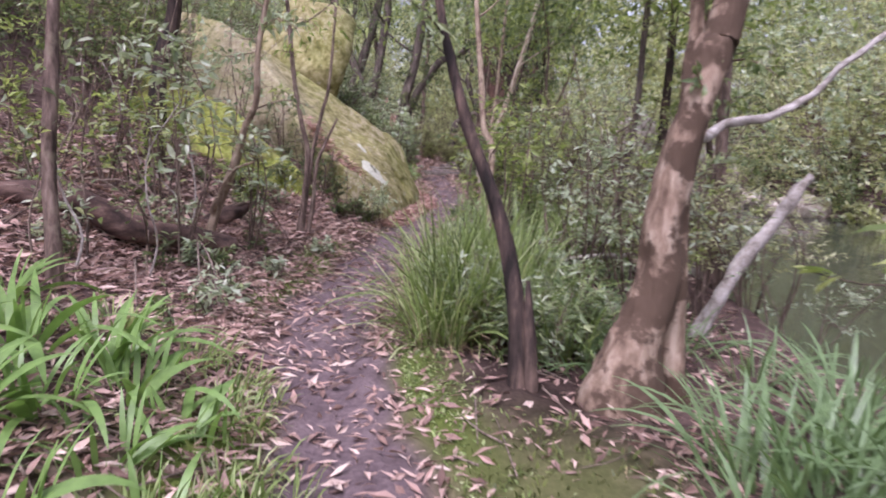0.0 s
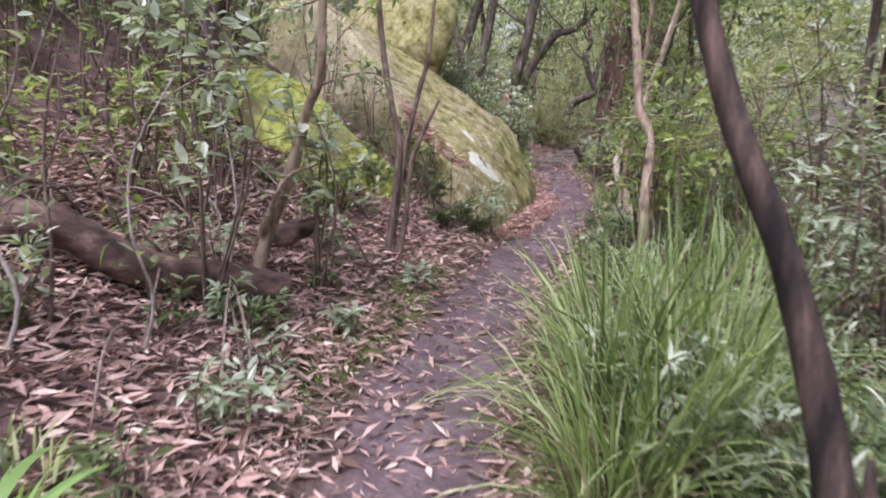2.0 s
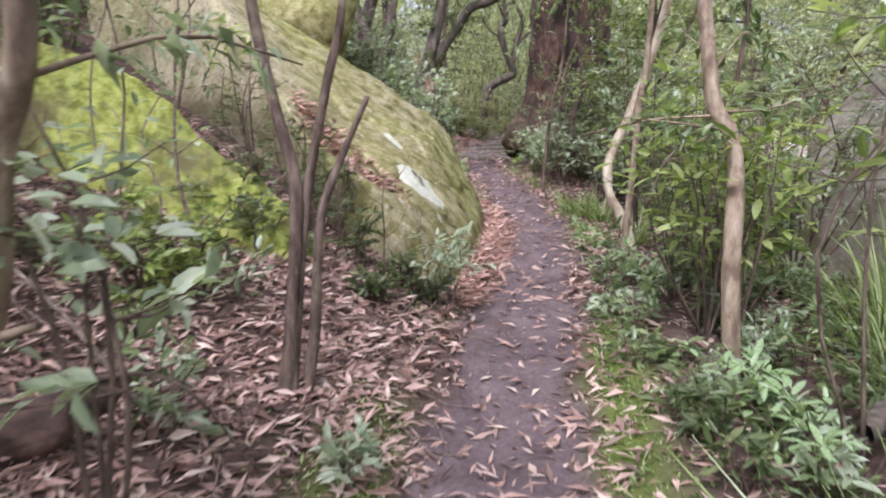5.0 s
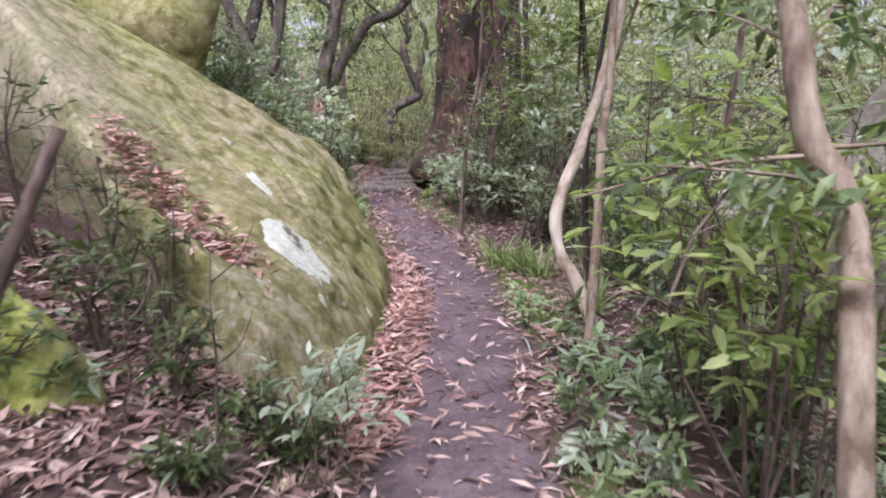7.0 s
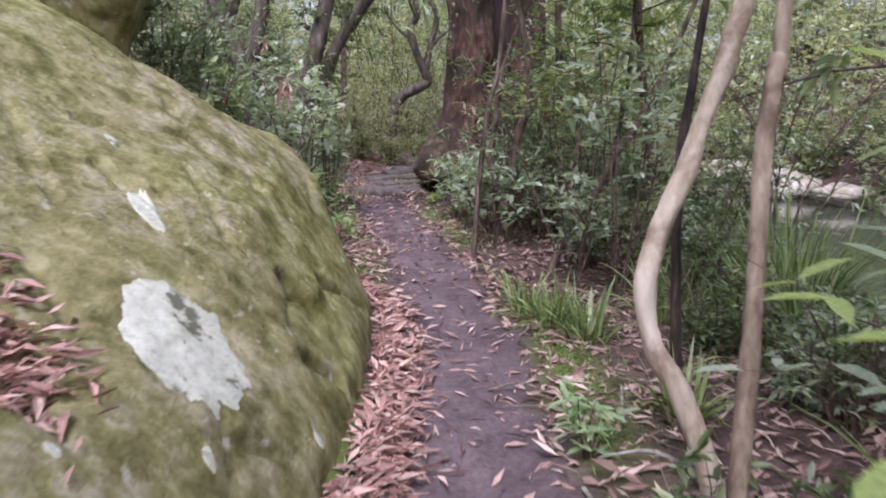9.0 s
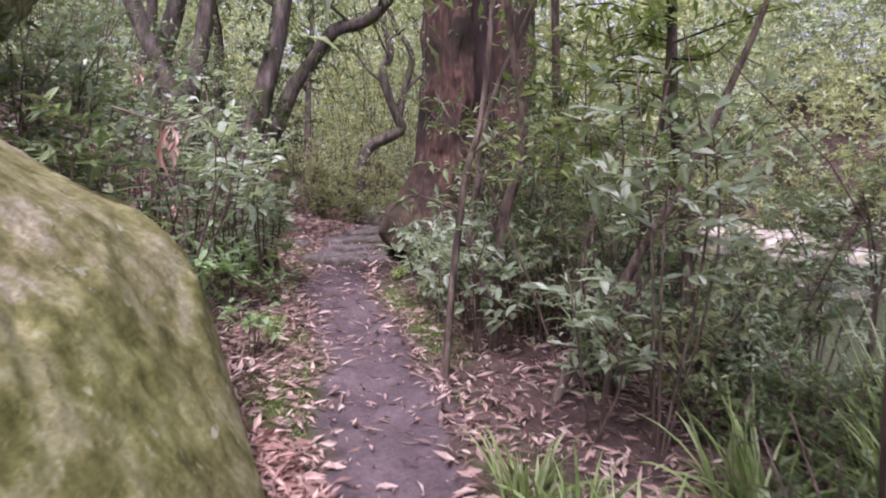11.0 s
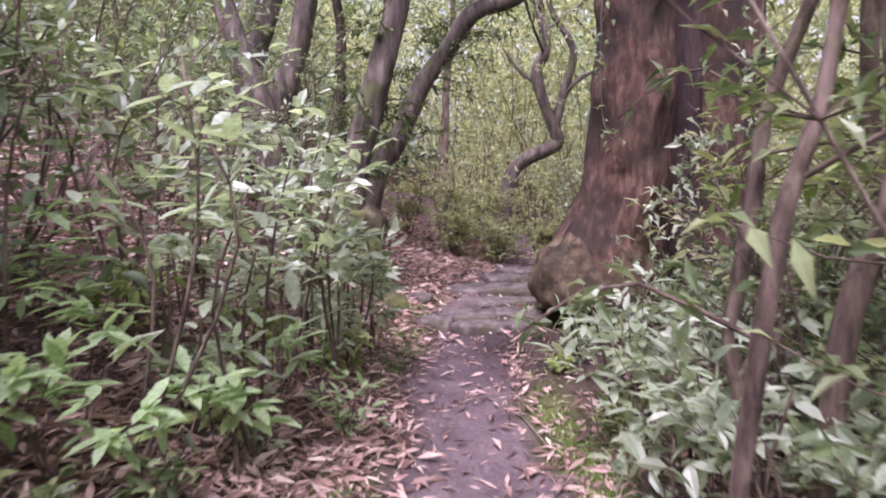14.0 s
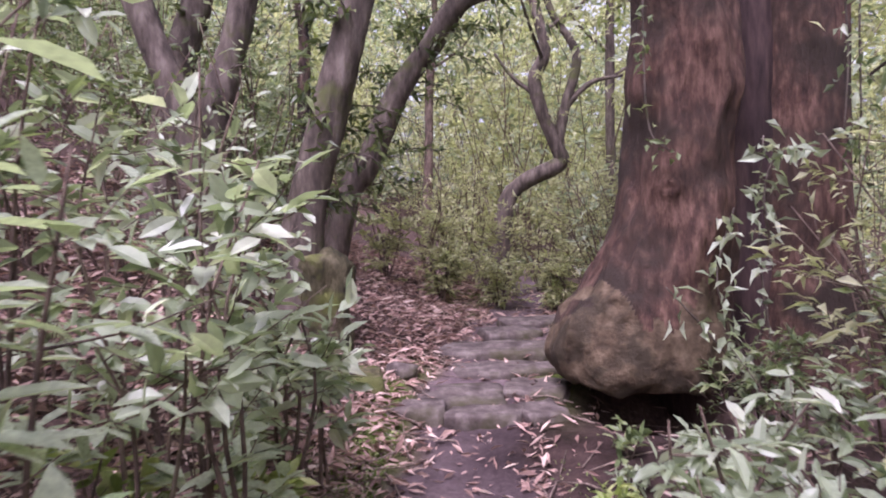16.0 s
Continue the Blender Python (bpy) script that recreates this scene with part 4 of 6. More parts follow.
log("dead_branch", [(1.75, 5.2, 1.35), (1.9, 5.6, 1.5), (2.31, 6.08, 1.62), (2.88, 6.11, 1.82), (3.39, 6.17, 2.21), (4.2, 6.3, 2.9)], [0.05, 0.05, 0.04, 0.03, 0.02], DEADWOOD, "bleached dead limb slanting over the bank", 53)


# ---- shrubs and undergrowth ----
def shrub_arrays(at, h, spread, k, stems=5, twigs=9, leaves=9, leaf=0.09, width=0.32, lean=(0, 0), sides=5, low=0.25, radius=0.012, oval=True, fine=True):
    """Stems, twigs and leaves of one bush."""
    wood, LP, LD, LL = [], [], [], []
    at = np.array(at, float)
    for _ in range(stems):
        az, r = k.uniform(0, 6.28), spread * k.uniform(0.3, 1)
        hh = h * k.uniform(0.65, 1.05)
        top = at + np.array([math.cos(az) * r + lean[0], math.sin(az) * r + lean[1], hh])
        mid = at * 0.5 + top * 0.5 + np.array([k.normal() * 0.08, k.normal() * 0.08, 0.08]) * h
        S = spline([at + np.array([math.cos(az), math.sin(az), 0]) * 0.03, mid, top], 7)
        wood.append(tube_arrays(S, [radius, radius * 0.35], sides, 0.03))
        for _ in range(twigs):
            u = k.uniform(low, 1.0)
            a = S[0] + (S[min(6, int(u * 6))] - S[0])
            taz = k.uniform(0, 6.28)
            l = h * k.uniform(0.1, 0.28) * (1.25 - 0.5 * u) + 0.05
            way = np.array([math.cos(taz), math.sin(taz), k.uniform(-0.1, 0.9)])
            b = a + way * l
            if fine:
                wood.append(tube_arrays(np.array([a, (a + b) / 2 + np.array([0, 0, -0.02]), b]), [radius * 0.35, radius * 0.15], 3))
            m = max(2, int(leaves * k.uniform(0.6, 1.3)))
            f = k.uniform(0.25, 1.0, m)[:, None]
            P = a + (b - a) * f
            D = 0.7 * way + 0.9 * k.normal(size=(m, 3)) * np.array([1, 1, 0.45]) + np.array([0, 0, -0.12])
            LP.append(P)
            LD.append(D)
            LL.append(leaf * k.uniform(0.55, 1.25, m))
    LP, LD, LL = np.vstack(LP), np.vstack(LD), np.concatenate(LL)
    return join_arrays(wood), (oval_arrays if oval else leaf_arrays if fine else flat_arrays)(LP, LD, LL, LL * width, k)


SEED = [100]
ONE_LEAF = {}


def shrub(x, y, h, spread, label, mat=GREEN, name="shrub", wood=BARK_BROWN, z=None, group="", split=False, **kw):
    SEED[0] += 1
    k = np.random.default_rng(SEED[0])
    o = np.array([x, y, float(land(x, y)) - 0.02 if z is None else z])
    (wv_, wf), (lv, lf) = shrub_arrays(o, h, spread, k, **kw)
    t = thing(name, o, label, "shrub", group)
    body = tagged(part("wood", np_mesh("wood", wv_ - o, wf, wood), t), kind="stuff")
    if split:
        # each leaf by itself: its base, spine and rib give its pose
        if mat not in ONE_LEAF:
            v1, f1 = oval_arrays(np.zeros((1, 3)), np.array([[1.0, 0, 0]]), 1.0, 0.38, np.random.default_rng(4))
            ONE_LEAF[mat] = np_mesh("leaf", v1, f1, mat)
        for a in lv.reshape(-1, 8, 3):
            d = Vector(a[7] - a[0])
            b = part("leaf", ONE_LEAF[mat], body)
            b.matrix_basis = Matrix.LocRotScale(Vector(a[0] - o), d.to_track_quat("X", "Z"), Vector((d.length,) * 3))
        return t
    tagged(part("foliage", np_mesh("foliage", lv - o, lf, mat, False), body), kind="stuff")
    return t


def thicket(name, spots, label, mats, seed, **kw):
    """Many bushes nobody could count, as one object of leaves and one of stems."""
    k = np.random.default_rng(seed)
    W, Ls = [], [[] for _ in mats]
    for i, (x, y, h, s) in enumerate(spots):
        w, l = shrub_arrays((x, y, float(land(x, y)) - 0.03), h, s, k, **kw)
        W.append(w)
        Ls[i % len(mats)].append(l)
    t = tagged(new(name, np_mesh(name, *join_arrays(W), BARK_BROWN)), label, "undergrowth", kind="stuff")
    for m, ls in zip(mats, Ls):
        if ls:
            tagged(part("foliage", np_mesh("foliage", *join_arrays(ls), m, False), t), kind="stuff")
    return t


def scatter(n, x0, x1, y0, y1, h0, h1, seed, keep=lambda x, y: True, sp=0.5):
    k = np.random.default_rng(seed)
    out = []
    while len(out) < n:
        x, y = k.uniform(x0, x1), k.uniform(y0, y1)
        if keep(x, y):
            h = k.uniform(h0, h1)
            out.append((x, y, h, h * sp * k.uniform(0.7, 1.2)))
    return out


def off_rock(x, y):
    return not (rock_toe(y) - 5.5 < x < rock_toe(y) + 0.25 and rock_front(x) - 0.3 < y < 18.2)


MID = "open green bushes with small leaves between path and creek"
thicket("undergrowth", scatter(34, 1.7, 4.2, 4.8, 12.0, 0.9, 2.6, 1, lambda x, y: (y > 7.0 or x < 2.1) and not (y > 8.4 and abs(x + 0.8 - 0.57 * (y - 5.4)) < 0.65)), MID, [GREYGREEN, FARGREEN, LIME], 61, leaf=0.085, stems=4, twigs=10, leaves=9, low=0.5, oval=False)
thicket("undergrowth", scatter(30, 1.7, 3.2, 12.8, 17.5, 0.3, 0.8, 2), MID, [GREEN, GREYGREEN, DARKGREEN], 62, leaf=0.08, stems=5, twigs=9, leaves=8, oval=False)
thicket("undergrowth", scatter(56, 1.5, 3.6, 16.0, 27.5, 0.7, 2.6, 12, lambda x, y: not (0.4 < x < 3.6 and 22 < y < 24.6)), MID, [FARGREEN, GREYGREEN, GREEN], 69, leaf=0.1, stems=5, twigs=11, leaves=9, low=0.35, oval=False)
thicket("undergrowth", scatter(80, -9.5, -2.9, 6.5, 17, 1.0, 2.8, 3, lambda x, y: off_rock(x, y) and x < -3.6 - 0.12 * y * (y < 9) and not (x > -5.2 and 9 < y < 12.5)), "scrubby saplings and bushes on the leafy slope", [GREEN, DARKGREEN, LIME], 63, leaf=0.1, stems=4, twigs=10, leaves=9, oval=False, fine=False)
thicket("undergrowth", scatter(110, -9, -2.1, 17.5, 31, 0.9, 3.0, 4, off_rock), "bushes with pale leaves under trees on the bank", [GREEN, GREYGREEN, DARKGREEN], 64, leaf=0.11, stems=5, twigs=11, leaves=9, oval=False, fine=False)
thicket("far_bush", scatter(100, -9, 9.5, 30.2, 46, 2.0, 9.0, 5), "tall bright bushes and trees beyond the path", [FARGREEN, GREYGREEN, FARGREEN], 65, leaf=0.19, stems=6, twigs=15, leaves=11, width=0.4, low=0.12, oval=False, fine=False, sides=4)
thicket("far_bush", scatter(170, 12.6, 26, -4, 50, 2.5, 10, 6), "dense green bush on the far creek bank, haze in its leaf colour", [FARGREEN, GREYGREEN, FARGREEN], 66, leaf=0.26, stems=6, twigs=12, leaves=10, width=0.42, low=0.1, oval=False, fine=False, sides=4)
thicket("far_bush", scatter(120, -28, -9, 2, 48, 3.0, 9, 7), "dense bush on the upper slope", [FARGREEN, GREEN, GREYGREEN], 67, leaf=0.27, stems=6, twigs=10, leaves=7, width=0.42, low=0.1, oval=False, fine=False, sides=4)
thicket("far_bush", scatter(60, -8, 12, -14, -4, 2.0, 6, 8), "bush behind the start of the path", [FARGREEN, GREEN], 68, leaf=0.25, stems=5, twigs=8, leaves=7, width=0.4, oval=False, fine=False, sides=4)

# bushes one could point at
for x, y, h, s in [(1.45, 7.0, 1.8, 0.5), (1.9, 5.9, 1.6, 0.5), (2.0, 7.4, 2.2, 0.6)]:
    shrub(x, y, h, s, "open leafy bush crowding the path edge", GREYGREEN, group="bushes along the path", leaf=0.09, stems=5, twigs=11, leaves=9, low=0.35)
for x, y, h, s in [(0.75, 10.2, 1.9, 0.35), (1.05, 10.9, 1.7, 0.4), (0.95, 10.3, 1.1, 0.35)]:
    shrub(x, y, h, s, "bush with glossy bright green leaves near the rock", LIME, group="bright bushes", leaf=0.115, stems=5, twigs=8, leaves=7, low=0.55, width=0.36)
for x, y, h, s in [(1.35, 15.9, 1.0, 0.4), (1.0, 18.6, 1.2, 0.45), (0.85, 19.6, 1.0, 0.4), (1.45, 19.0, 1.5, 0.5), (0.95, 17.5, 1.1, 0.4), (1.6, 17.9, 1.4, 0.5), (1.2, 20.3, 0.7, 0.3), (1.85, 21.2, 0.8, 0.3), (2.3, 21.4, 1.3, 0.4)]:
    shrub(x, y, h, s, "bush with narrow grey-green leaves beside the path", GREYGREEN, group="grey-green bushes", leaf=0.115, stems=5, twigs=8, leaves=7, width=0.36, low=0.42)
for x, y, h, s in [(-2.1, 18.2, 2.1, 0.5), (-1.9, 19.4, 1.9, 0.5), (-1.6, 20.6, 1.8, 0.5), (-2.2, 20.3, 2.2, 0.55), (-1.95, 21.5, 2.0, 0.5), (-1.45, 21.6, 1.3, 0.4)]:
    shrub(x, y, h, s, "bush with broad pale green leaves over the litter", GREYGREEN, group="pale broad-leaved bushes", leaf=0.14, stems=4, twigs=7, leaves=6, width=0.44, low=0.58)
for x, y, h, s in [(-1.5, 18.8, 1.35, 0.4), (-1.25, 19.6, 1.4, 0.45)]:
    shrub(x, y, h, s, "sparse bush with drooping pale green leaves", GREYGREEN, group="sparse pale bushes", leaf=0.15, stems=3, twigs=7, leaves=6, width=0.42, low=0.62)
for x, y, h, s in [(0.1, 27.6, 1.3, 0.5), (0.9, 27.8, 1.5, 0.5), (1.7, 27.3, 1.6, 0.6), (-0.7, 27.0, 1.2, 0.5), (-0.5, 28.5, 1.6, 0.6), (2.3, 28.4, 2.0, 0.6), (1.6, 26.0, 1.0, 0.4), (-1.2, 26.3, 1.0, 0.4), (0.95, 26.1, 0.7, 0.35), (0.25, 26.3, 0.8, 0.4), (-0.5, 26.1, 0.7, 0.35), (-0.2, 29.6, 1.9, 0.6), (1.5, 29.6, 2.2, 0.7)]:
    shrub(x, y, h, s, "bright leafy bush past the stone steps", FARGREEN, group="bushes past the steps", leaf=0.11, stems=6, twigs=13, leaves=11, low=0.15, oval=False)
for x, y, h, s in [(-1.75, 16.9, 1.5, 0.5), (-2.4, 17.5, 1.8, 0.6)]:
    shrub(x, y, h, s, "leafy bush behind the mossy rock", GREEN, group="bushes behind the rock", leaf=0.12, stems=5, twigs=10, leaves=8, low=0.55)
for x, y, h, s in [(-0.8, 19.3, 0.45, 0.2), (-0.78, 17.3, 0.45, 0.18), (0.72, 9.1, 0.35, 0.2), (0.35, 9.0, 0.4, 0.25), (0.5, 8.3, 0.45, 0.25), (0.6, 11.4, 0.35, 0.2), (0.5, 12.9, 0.35, 0.18)]:
    shrub(x, y, h, s, "small seedling with fresh green leaves", FRESH, name="seedling", group="seedlings", split=True, leaf=0.095, stems=4, twigs=5, leaves=5, width=0.36, radius=0.005)
for x, y, h, s in [(-1.3, 10.9, 0.35, 0.22), (-1.7, 11.0, 0.4, 0.25), (-2.05, 11.25, 0.6, 0.3), (-1.1, 10.8, 0.25, 0.2), (-2.6, 11.0, 0.6, 0.3), (-2.3, 10.6, 0.5, 0.3), (-1.45, 10.45, 0.25, 0.2), (-2.3, 12.0, 1.1, 0.3), (-2.7, 12.2, 1.4, 0.3), (-1.9, 11.7, 0.75, 0.25)]:
    shrub(x, y, h, s, "low dark bush at the foot of the rock", DARKGREEN, group="bushes at the rock foot", leaf=0.085, stems=5, twigs=8, leaves=7, width=0.27)
for x, y, h, s in [(-3.3, 8.6, 1.3, 0.5), (-3.6, 7.6, 1.4, 0.5), (-2.5, 9.7, 0.6, 0.35), (-3.7, 6.6, 1.1, 0.4), (-2.6, 9.3, 0.7, 0.3)]:
    shrub(x, y, h, s, "leafy bush rising from the leaf litter", LIME, group="bushes on the bank", leaf=0.1, stems=5, twigs=9, leaves=8, low=0.25)
for x, y, h, s in [(-2.2, 9.7, 0.5, 0.3), (-2.1, 8.3, 0.4, 0.3), (-2.25, 6.5, 0.35, 0.3), (-3.0, 5.6, 0.6, 0.4), (-1.6, 6.9, 0.22, 0.2), (-2.6, 7.1, 0.5, 0.3), (-1.75, 5.4, 0.3, 0.25), (-1.4, 8.4, 0.2, 0.2)]:
    shrub(x, y, h, s, "small pale-leaved shrub in the leaf litter", GREYGREEN, group="small pale shrubs", leaf=0.1, stems=4, twigs=5, leaves=5, width=0.3, radius=0.006)


# ---- grasses and strap-leaved plants ----
def tussock(x, y, n, length, width, spread, label, mat=GRASS, lean=0.35, name="grass_tussock", seed=0, stiff=1.0, seg=6):
    k = np.random.default_rng(900 + seed)
    o = np.array([x, y, float(land(x, y)) - 0.02])
    az = k.uniform(0, 6.28, n)
    r = spread * np.sqrt(k.uniform(0, 1, n))
    P = np.stack([r * np.cos(az + k.normal(size=n) * 0.6), r * np.sin(az + k.normal(size=n) * 0.6), np.zeros(n)], -1)
    v, f = blade_arrays(P, az, length * k.uniform(0.5, 1.1, n), width * k.uniform(0.7, 1.2, n), np.abs(k.normal(size=n)) * lean + 0.05, k, seg, stiff)
    t = thing(name, o, label, "grass", "grass tussocks")
    tagged(part("grass_tuft", np_mesh("grass_tuft", v, f, mat), t), kind="stuff")
    v, f = blade_arrays(P[: n // 2] * 1.1, az[: n // 2], length * k.uniform(0.2, 0.6, n // 2), width * 0.8, np.abs(k.normal(size=n // 2)) * lean * 1.6 + 0.1, k, 4)
    tagged(part("dry_thatch", np_mesh("dry_thatch", v, f, THATCH), t, "brown dead blades"), kind="stuff")
    return t


for i, (x, y, n, l) in enumerate([(0.0, 5.25, 200, 0.9), (0.25, 5.5, 220, 1.05), (0.05, 6.0, 200, 1.15), (0.4, 6.3, 180, 1.35), (0.12, 6.5, 140, 1.15), (0.6, 5.9, 190, 1.2), (0.75, 6.5, 180, 1.3), (0.95, 5.3, 160, 0.8)]):
    tussock(x, y, n, l, 0.013, 0.2, "tall green grass tussock leaning over the path", seed=i, lean=0.42)
for i, (x, y, n, l) in enumerate([(0.85, 14.8, 70, 0.45), (0.75, 15.2, 60, 0.4), (1.0, 14.5, 70, 0.45), (2.45, 14.4, 260, 1.0), (2.8, 15.0, 260, 1.1), (2.2, 13.9, 160, 0.8), (1.9, 15.1, 120, 0.6), (1.1, 13.2, 60, 0.4), (1.5, 11.6, 120, 0.9), (1.9, 9.9, 150, 1.0), (2.4, 10.5, 170, 1.1), (1.55, 9.3, 90, 0.8), (2.2, 9.2, 140, 1.0)]):
    tussock(x, y, n, l, 0.016, 0.12 if n < 100 else 0.25, "grass clump with arching narrow blades", seed=20 + i, lean=0.5)


def strap_plant(x, y, n, length, width, label, seed, mat=STRAP, lean=0.55, spread=0.2, z=None):
    """Broad strap leaves, each one a piece of its own, rising from one crown."""
    k = np.random.default_rng(seed)
    o = np.array([x, y, float(land(x, y)) - 0.02 if z is None else z])
    t = thing("strap_plant", o, label, "plant", "strap-leaved plants")
    shapes = []
    for i in range(7):
        v, f = blade_arrays(np.zeros((1, 3)), np.zeros(1), length * (0.6 + 0.09 * i), width * (0.8 + 0.06 * i), lean * (0.25 + 0.22 * i), k, 9)
        shapes.append(np_mesh("blade", v, f, mat))
    for i in range(n):
        b = part("blade", shapes[i % 7], t)
        r, a = spread * math.sqrt(k.uniform()), k.uniform(0, 6.28)
        b.location, b.rotation_euler = (r * math.cos(a), r * math.sin(a), 0), (0, 0, a + k.normal() * 0.5)
    return t


for i, (x, y, n, l, w) in enumerate([(-1.85, 3.75, 34, 0.62, 0.045), (-1.55, 3.45, 30, 0.5, 0.042), (-2.15, 3.5, 30, 0.6, 0.045), (-1.75, 3.0, 26, 0.5, 0.04), (-1.35, 2.75, 18, 0.45, 0.035)]):
    strap_plant(x, y, n, l, w, "clump of broad light green strap leaves by the path", 300 + i)
for i, (x, y, n, l, w) in enumerate([(1.55, 3.3, 46, 0.85, 0.022), (1.95, 3.4, 50, 0.9, 0.022), (1.75, 2.9, 46, 0.85, 0.022), (2.35, 3.7, 46, 0.9, 0.022), (2.2, 3.0, 40, 0.85, 0.022), (1.35, 2.7, 30, 0.6, 0.02), (2.6, 4.3, 40, 0.9, 0.022)]):
    strap_plant(x, y, n, l, w, "clump of long narrow arching leaves on the bank", 320 + i, REED, 0.5, 0.16)

# low green cover along the path edges
k = np.random.default_rng(77)
n = 26000
cy_ = k.uniform(1.2, 22, n)
side = k.choice([-1, 1], n)
cd = side * (0.5 + np.abs(k.normal(size=n)) * 0.22)
cx_ = path_x(cy_) + cd
keep = (np.sin(1.3 * cy_ + 2.0 * side) + 0.5 * np.sin(4.1 * cy_ + cd * 5) + 0.7 * k.normal(size=n) > 0.1) & (cx_ > rock_toe(cy_) * (cy_ > 10.8) - 9 * (cy_ <= 10.8)) & ~((cy_ > 10.8) & (cy_ < 16) & (side < 0))
cx_, cy_ = cx_[keep], cy_[keep]
P = np.stack([cx_, cy_, land(cx_, cy_)], -1)
D = k.normal(size=P.shape) * np.array([1, 1, 0.4]) + np.array([0, 0, 0.8])
v, f = leaf_arrays(P, D, k.uniform(0.02, 0.06, len(P)), k.uniform(0.008, 0.018, len(P)), k)
tagged(new("ground_cover", np_mesh("ground_cover", v, f, GRASS, False)), "low moss and seedlings edging the path", "ground cover", kind="stuff")

# ---- fallen leaves and twigs ----
def litter(name, X, Y, Z, mat, label, k, size=(0.055, 0.16), tilt=0.24):
    n = len(X)
    a = k.uniform(0, 6.28, n)
    D = np.stack([np.cos(a), np.sin(a), k.normal(size=n) * tilt], -1)
    L = k.uniform(*size, n)
    P = np.stack([X, Y, Z + 0.006 + k.uniform(0, 0.012, n)], -1)
    v, f = leaf_arrays(P, D, L, L * k.uniform(0.16, 0.32, n), k, fold=0.3, droop=k.normal(size=(n, 1)) * 0.12)
    return tagged(new(name, np_mesh(name, v, f, mat, False)), label, "leaf litter", kind="stuff")


n = 320000
X, Y = k.uniform(-5.5, 3.2, n), k.uniform(-2.5, 28, n)
d = X - path_x(Y)
clump = 0.5 + 0.5 * np.sin(3.1 * X + 1.1 * np.sin(2.3 * Y)) * np.sin(2.7 * Y + 1.7)
prob = np.where(np.abs(d) < 0.33, np.where(Y < 9.5, 0.16, np.where(Y > 17.5, 0.1, 0.06)), np.where(np.abs(d) < 0.55, 0.42, np.where(d < 0, 1.0 * np.exp(-np.maximum(0, -d - 3) / 2), np.where((Y > 4) & (Y < 12), 0.2, 0.3)))) * (0.45 + 0.75 * clump)
prob = prob * np.clip((Y + 2.5) / 3, 0, 1) * np.clip((X + 5.5) / 1.2, 0, 1) * np.clip((3.2 - X) / 0.6, 0, 1)
ok = (k.uniform(size=n) < prob * np.where((X > 0.35) & (Y > 20.3) & (Y < 24), 0.15, 1) * (1 - 0.65 * np.exp(-((X - 0.7) / 0.65) ** 2 - ((Y - 4.6) / 0.9) ** 2)) * (1 - 0.75 * np.exp(-((X - 0.7) / 0.6) ** 2 - ((Y - 3.2) / 1.0) ** 2)) * (1 - 0.6 * np.exp(-((X + 1.1) / 0.5) ** 2 - ((Y - 2.5) / 1.0) ** 2))) & ~((X < rock_toe(Y)) & (Y > rock_front(X)) & (Y < 18.5))
X, Y = X[ok], Y[ok]
litter("leaf_litter", X, Y, land(X, Y), LITTER, "thick pinkish-brown fallen gum leaves", k)
n = 2600
Y = k.uniform(10.9, 16.0, n)
X = rock_toe(Y) + np.abs(k.normal(size=n)) * 0.13 + 0.02
litter("leaf_litter", X, Y, land(X, Y) + k.uniform(0, 0.04, n), REDLITTER, "drift of reddish fallen leaves against the rock", k)
n = 900
u = k.uniform(0, 1, n)
X, Y = -1.5 - 0.85 * u + k.normal(size=n) * 0.09, 12.02 + 0.85 * u + k.normal(size=n) * 0.11
litter("leaf_litter", X, Y, rock_surface(X, Y) + k.uniform(0, 0.03, n), REDLITTER, "fallen leaves caught in a hollow of the rock", k, (0.07, 0.15))
sticks = []
for _ in range(420):
    y = k.uniform(1.5, 26)
    x = path_x(y) + k.choice([-1, 1], p=[0.65, 0.35]) * (0.3 + abs(k.normal()) * 1.0)
    if x < rock_toe(y) and 10.9 < y < 18:
        continue
    a, l = k.uniform(0, 6.28), k.uniform(0.12, 0.7)
    q = np.array([[x + math.cos(a) * l * s_, y + math.sin(a) * l * s_ + k.normal() * 0.02, 0] for s_ in (-0.5, 0, 0.5)])
    q[:, 2] = land(q[:, 0], q[:, 1]) + 0.012 + k.uniform(0, 0.03, 3)
    sticks.append(tube_arrays(q, [k.uniform(0.003, 0.009), 0.003], 5))
tagged(new("fallen_twigs", np_mesh("fallen_twigs", *join_arrays(sticks), STICK)), "dry brown twigs scattered on the litter", "twigs", kind="stuff")


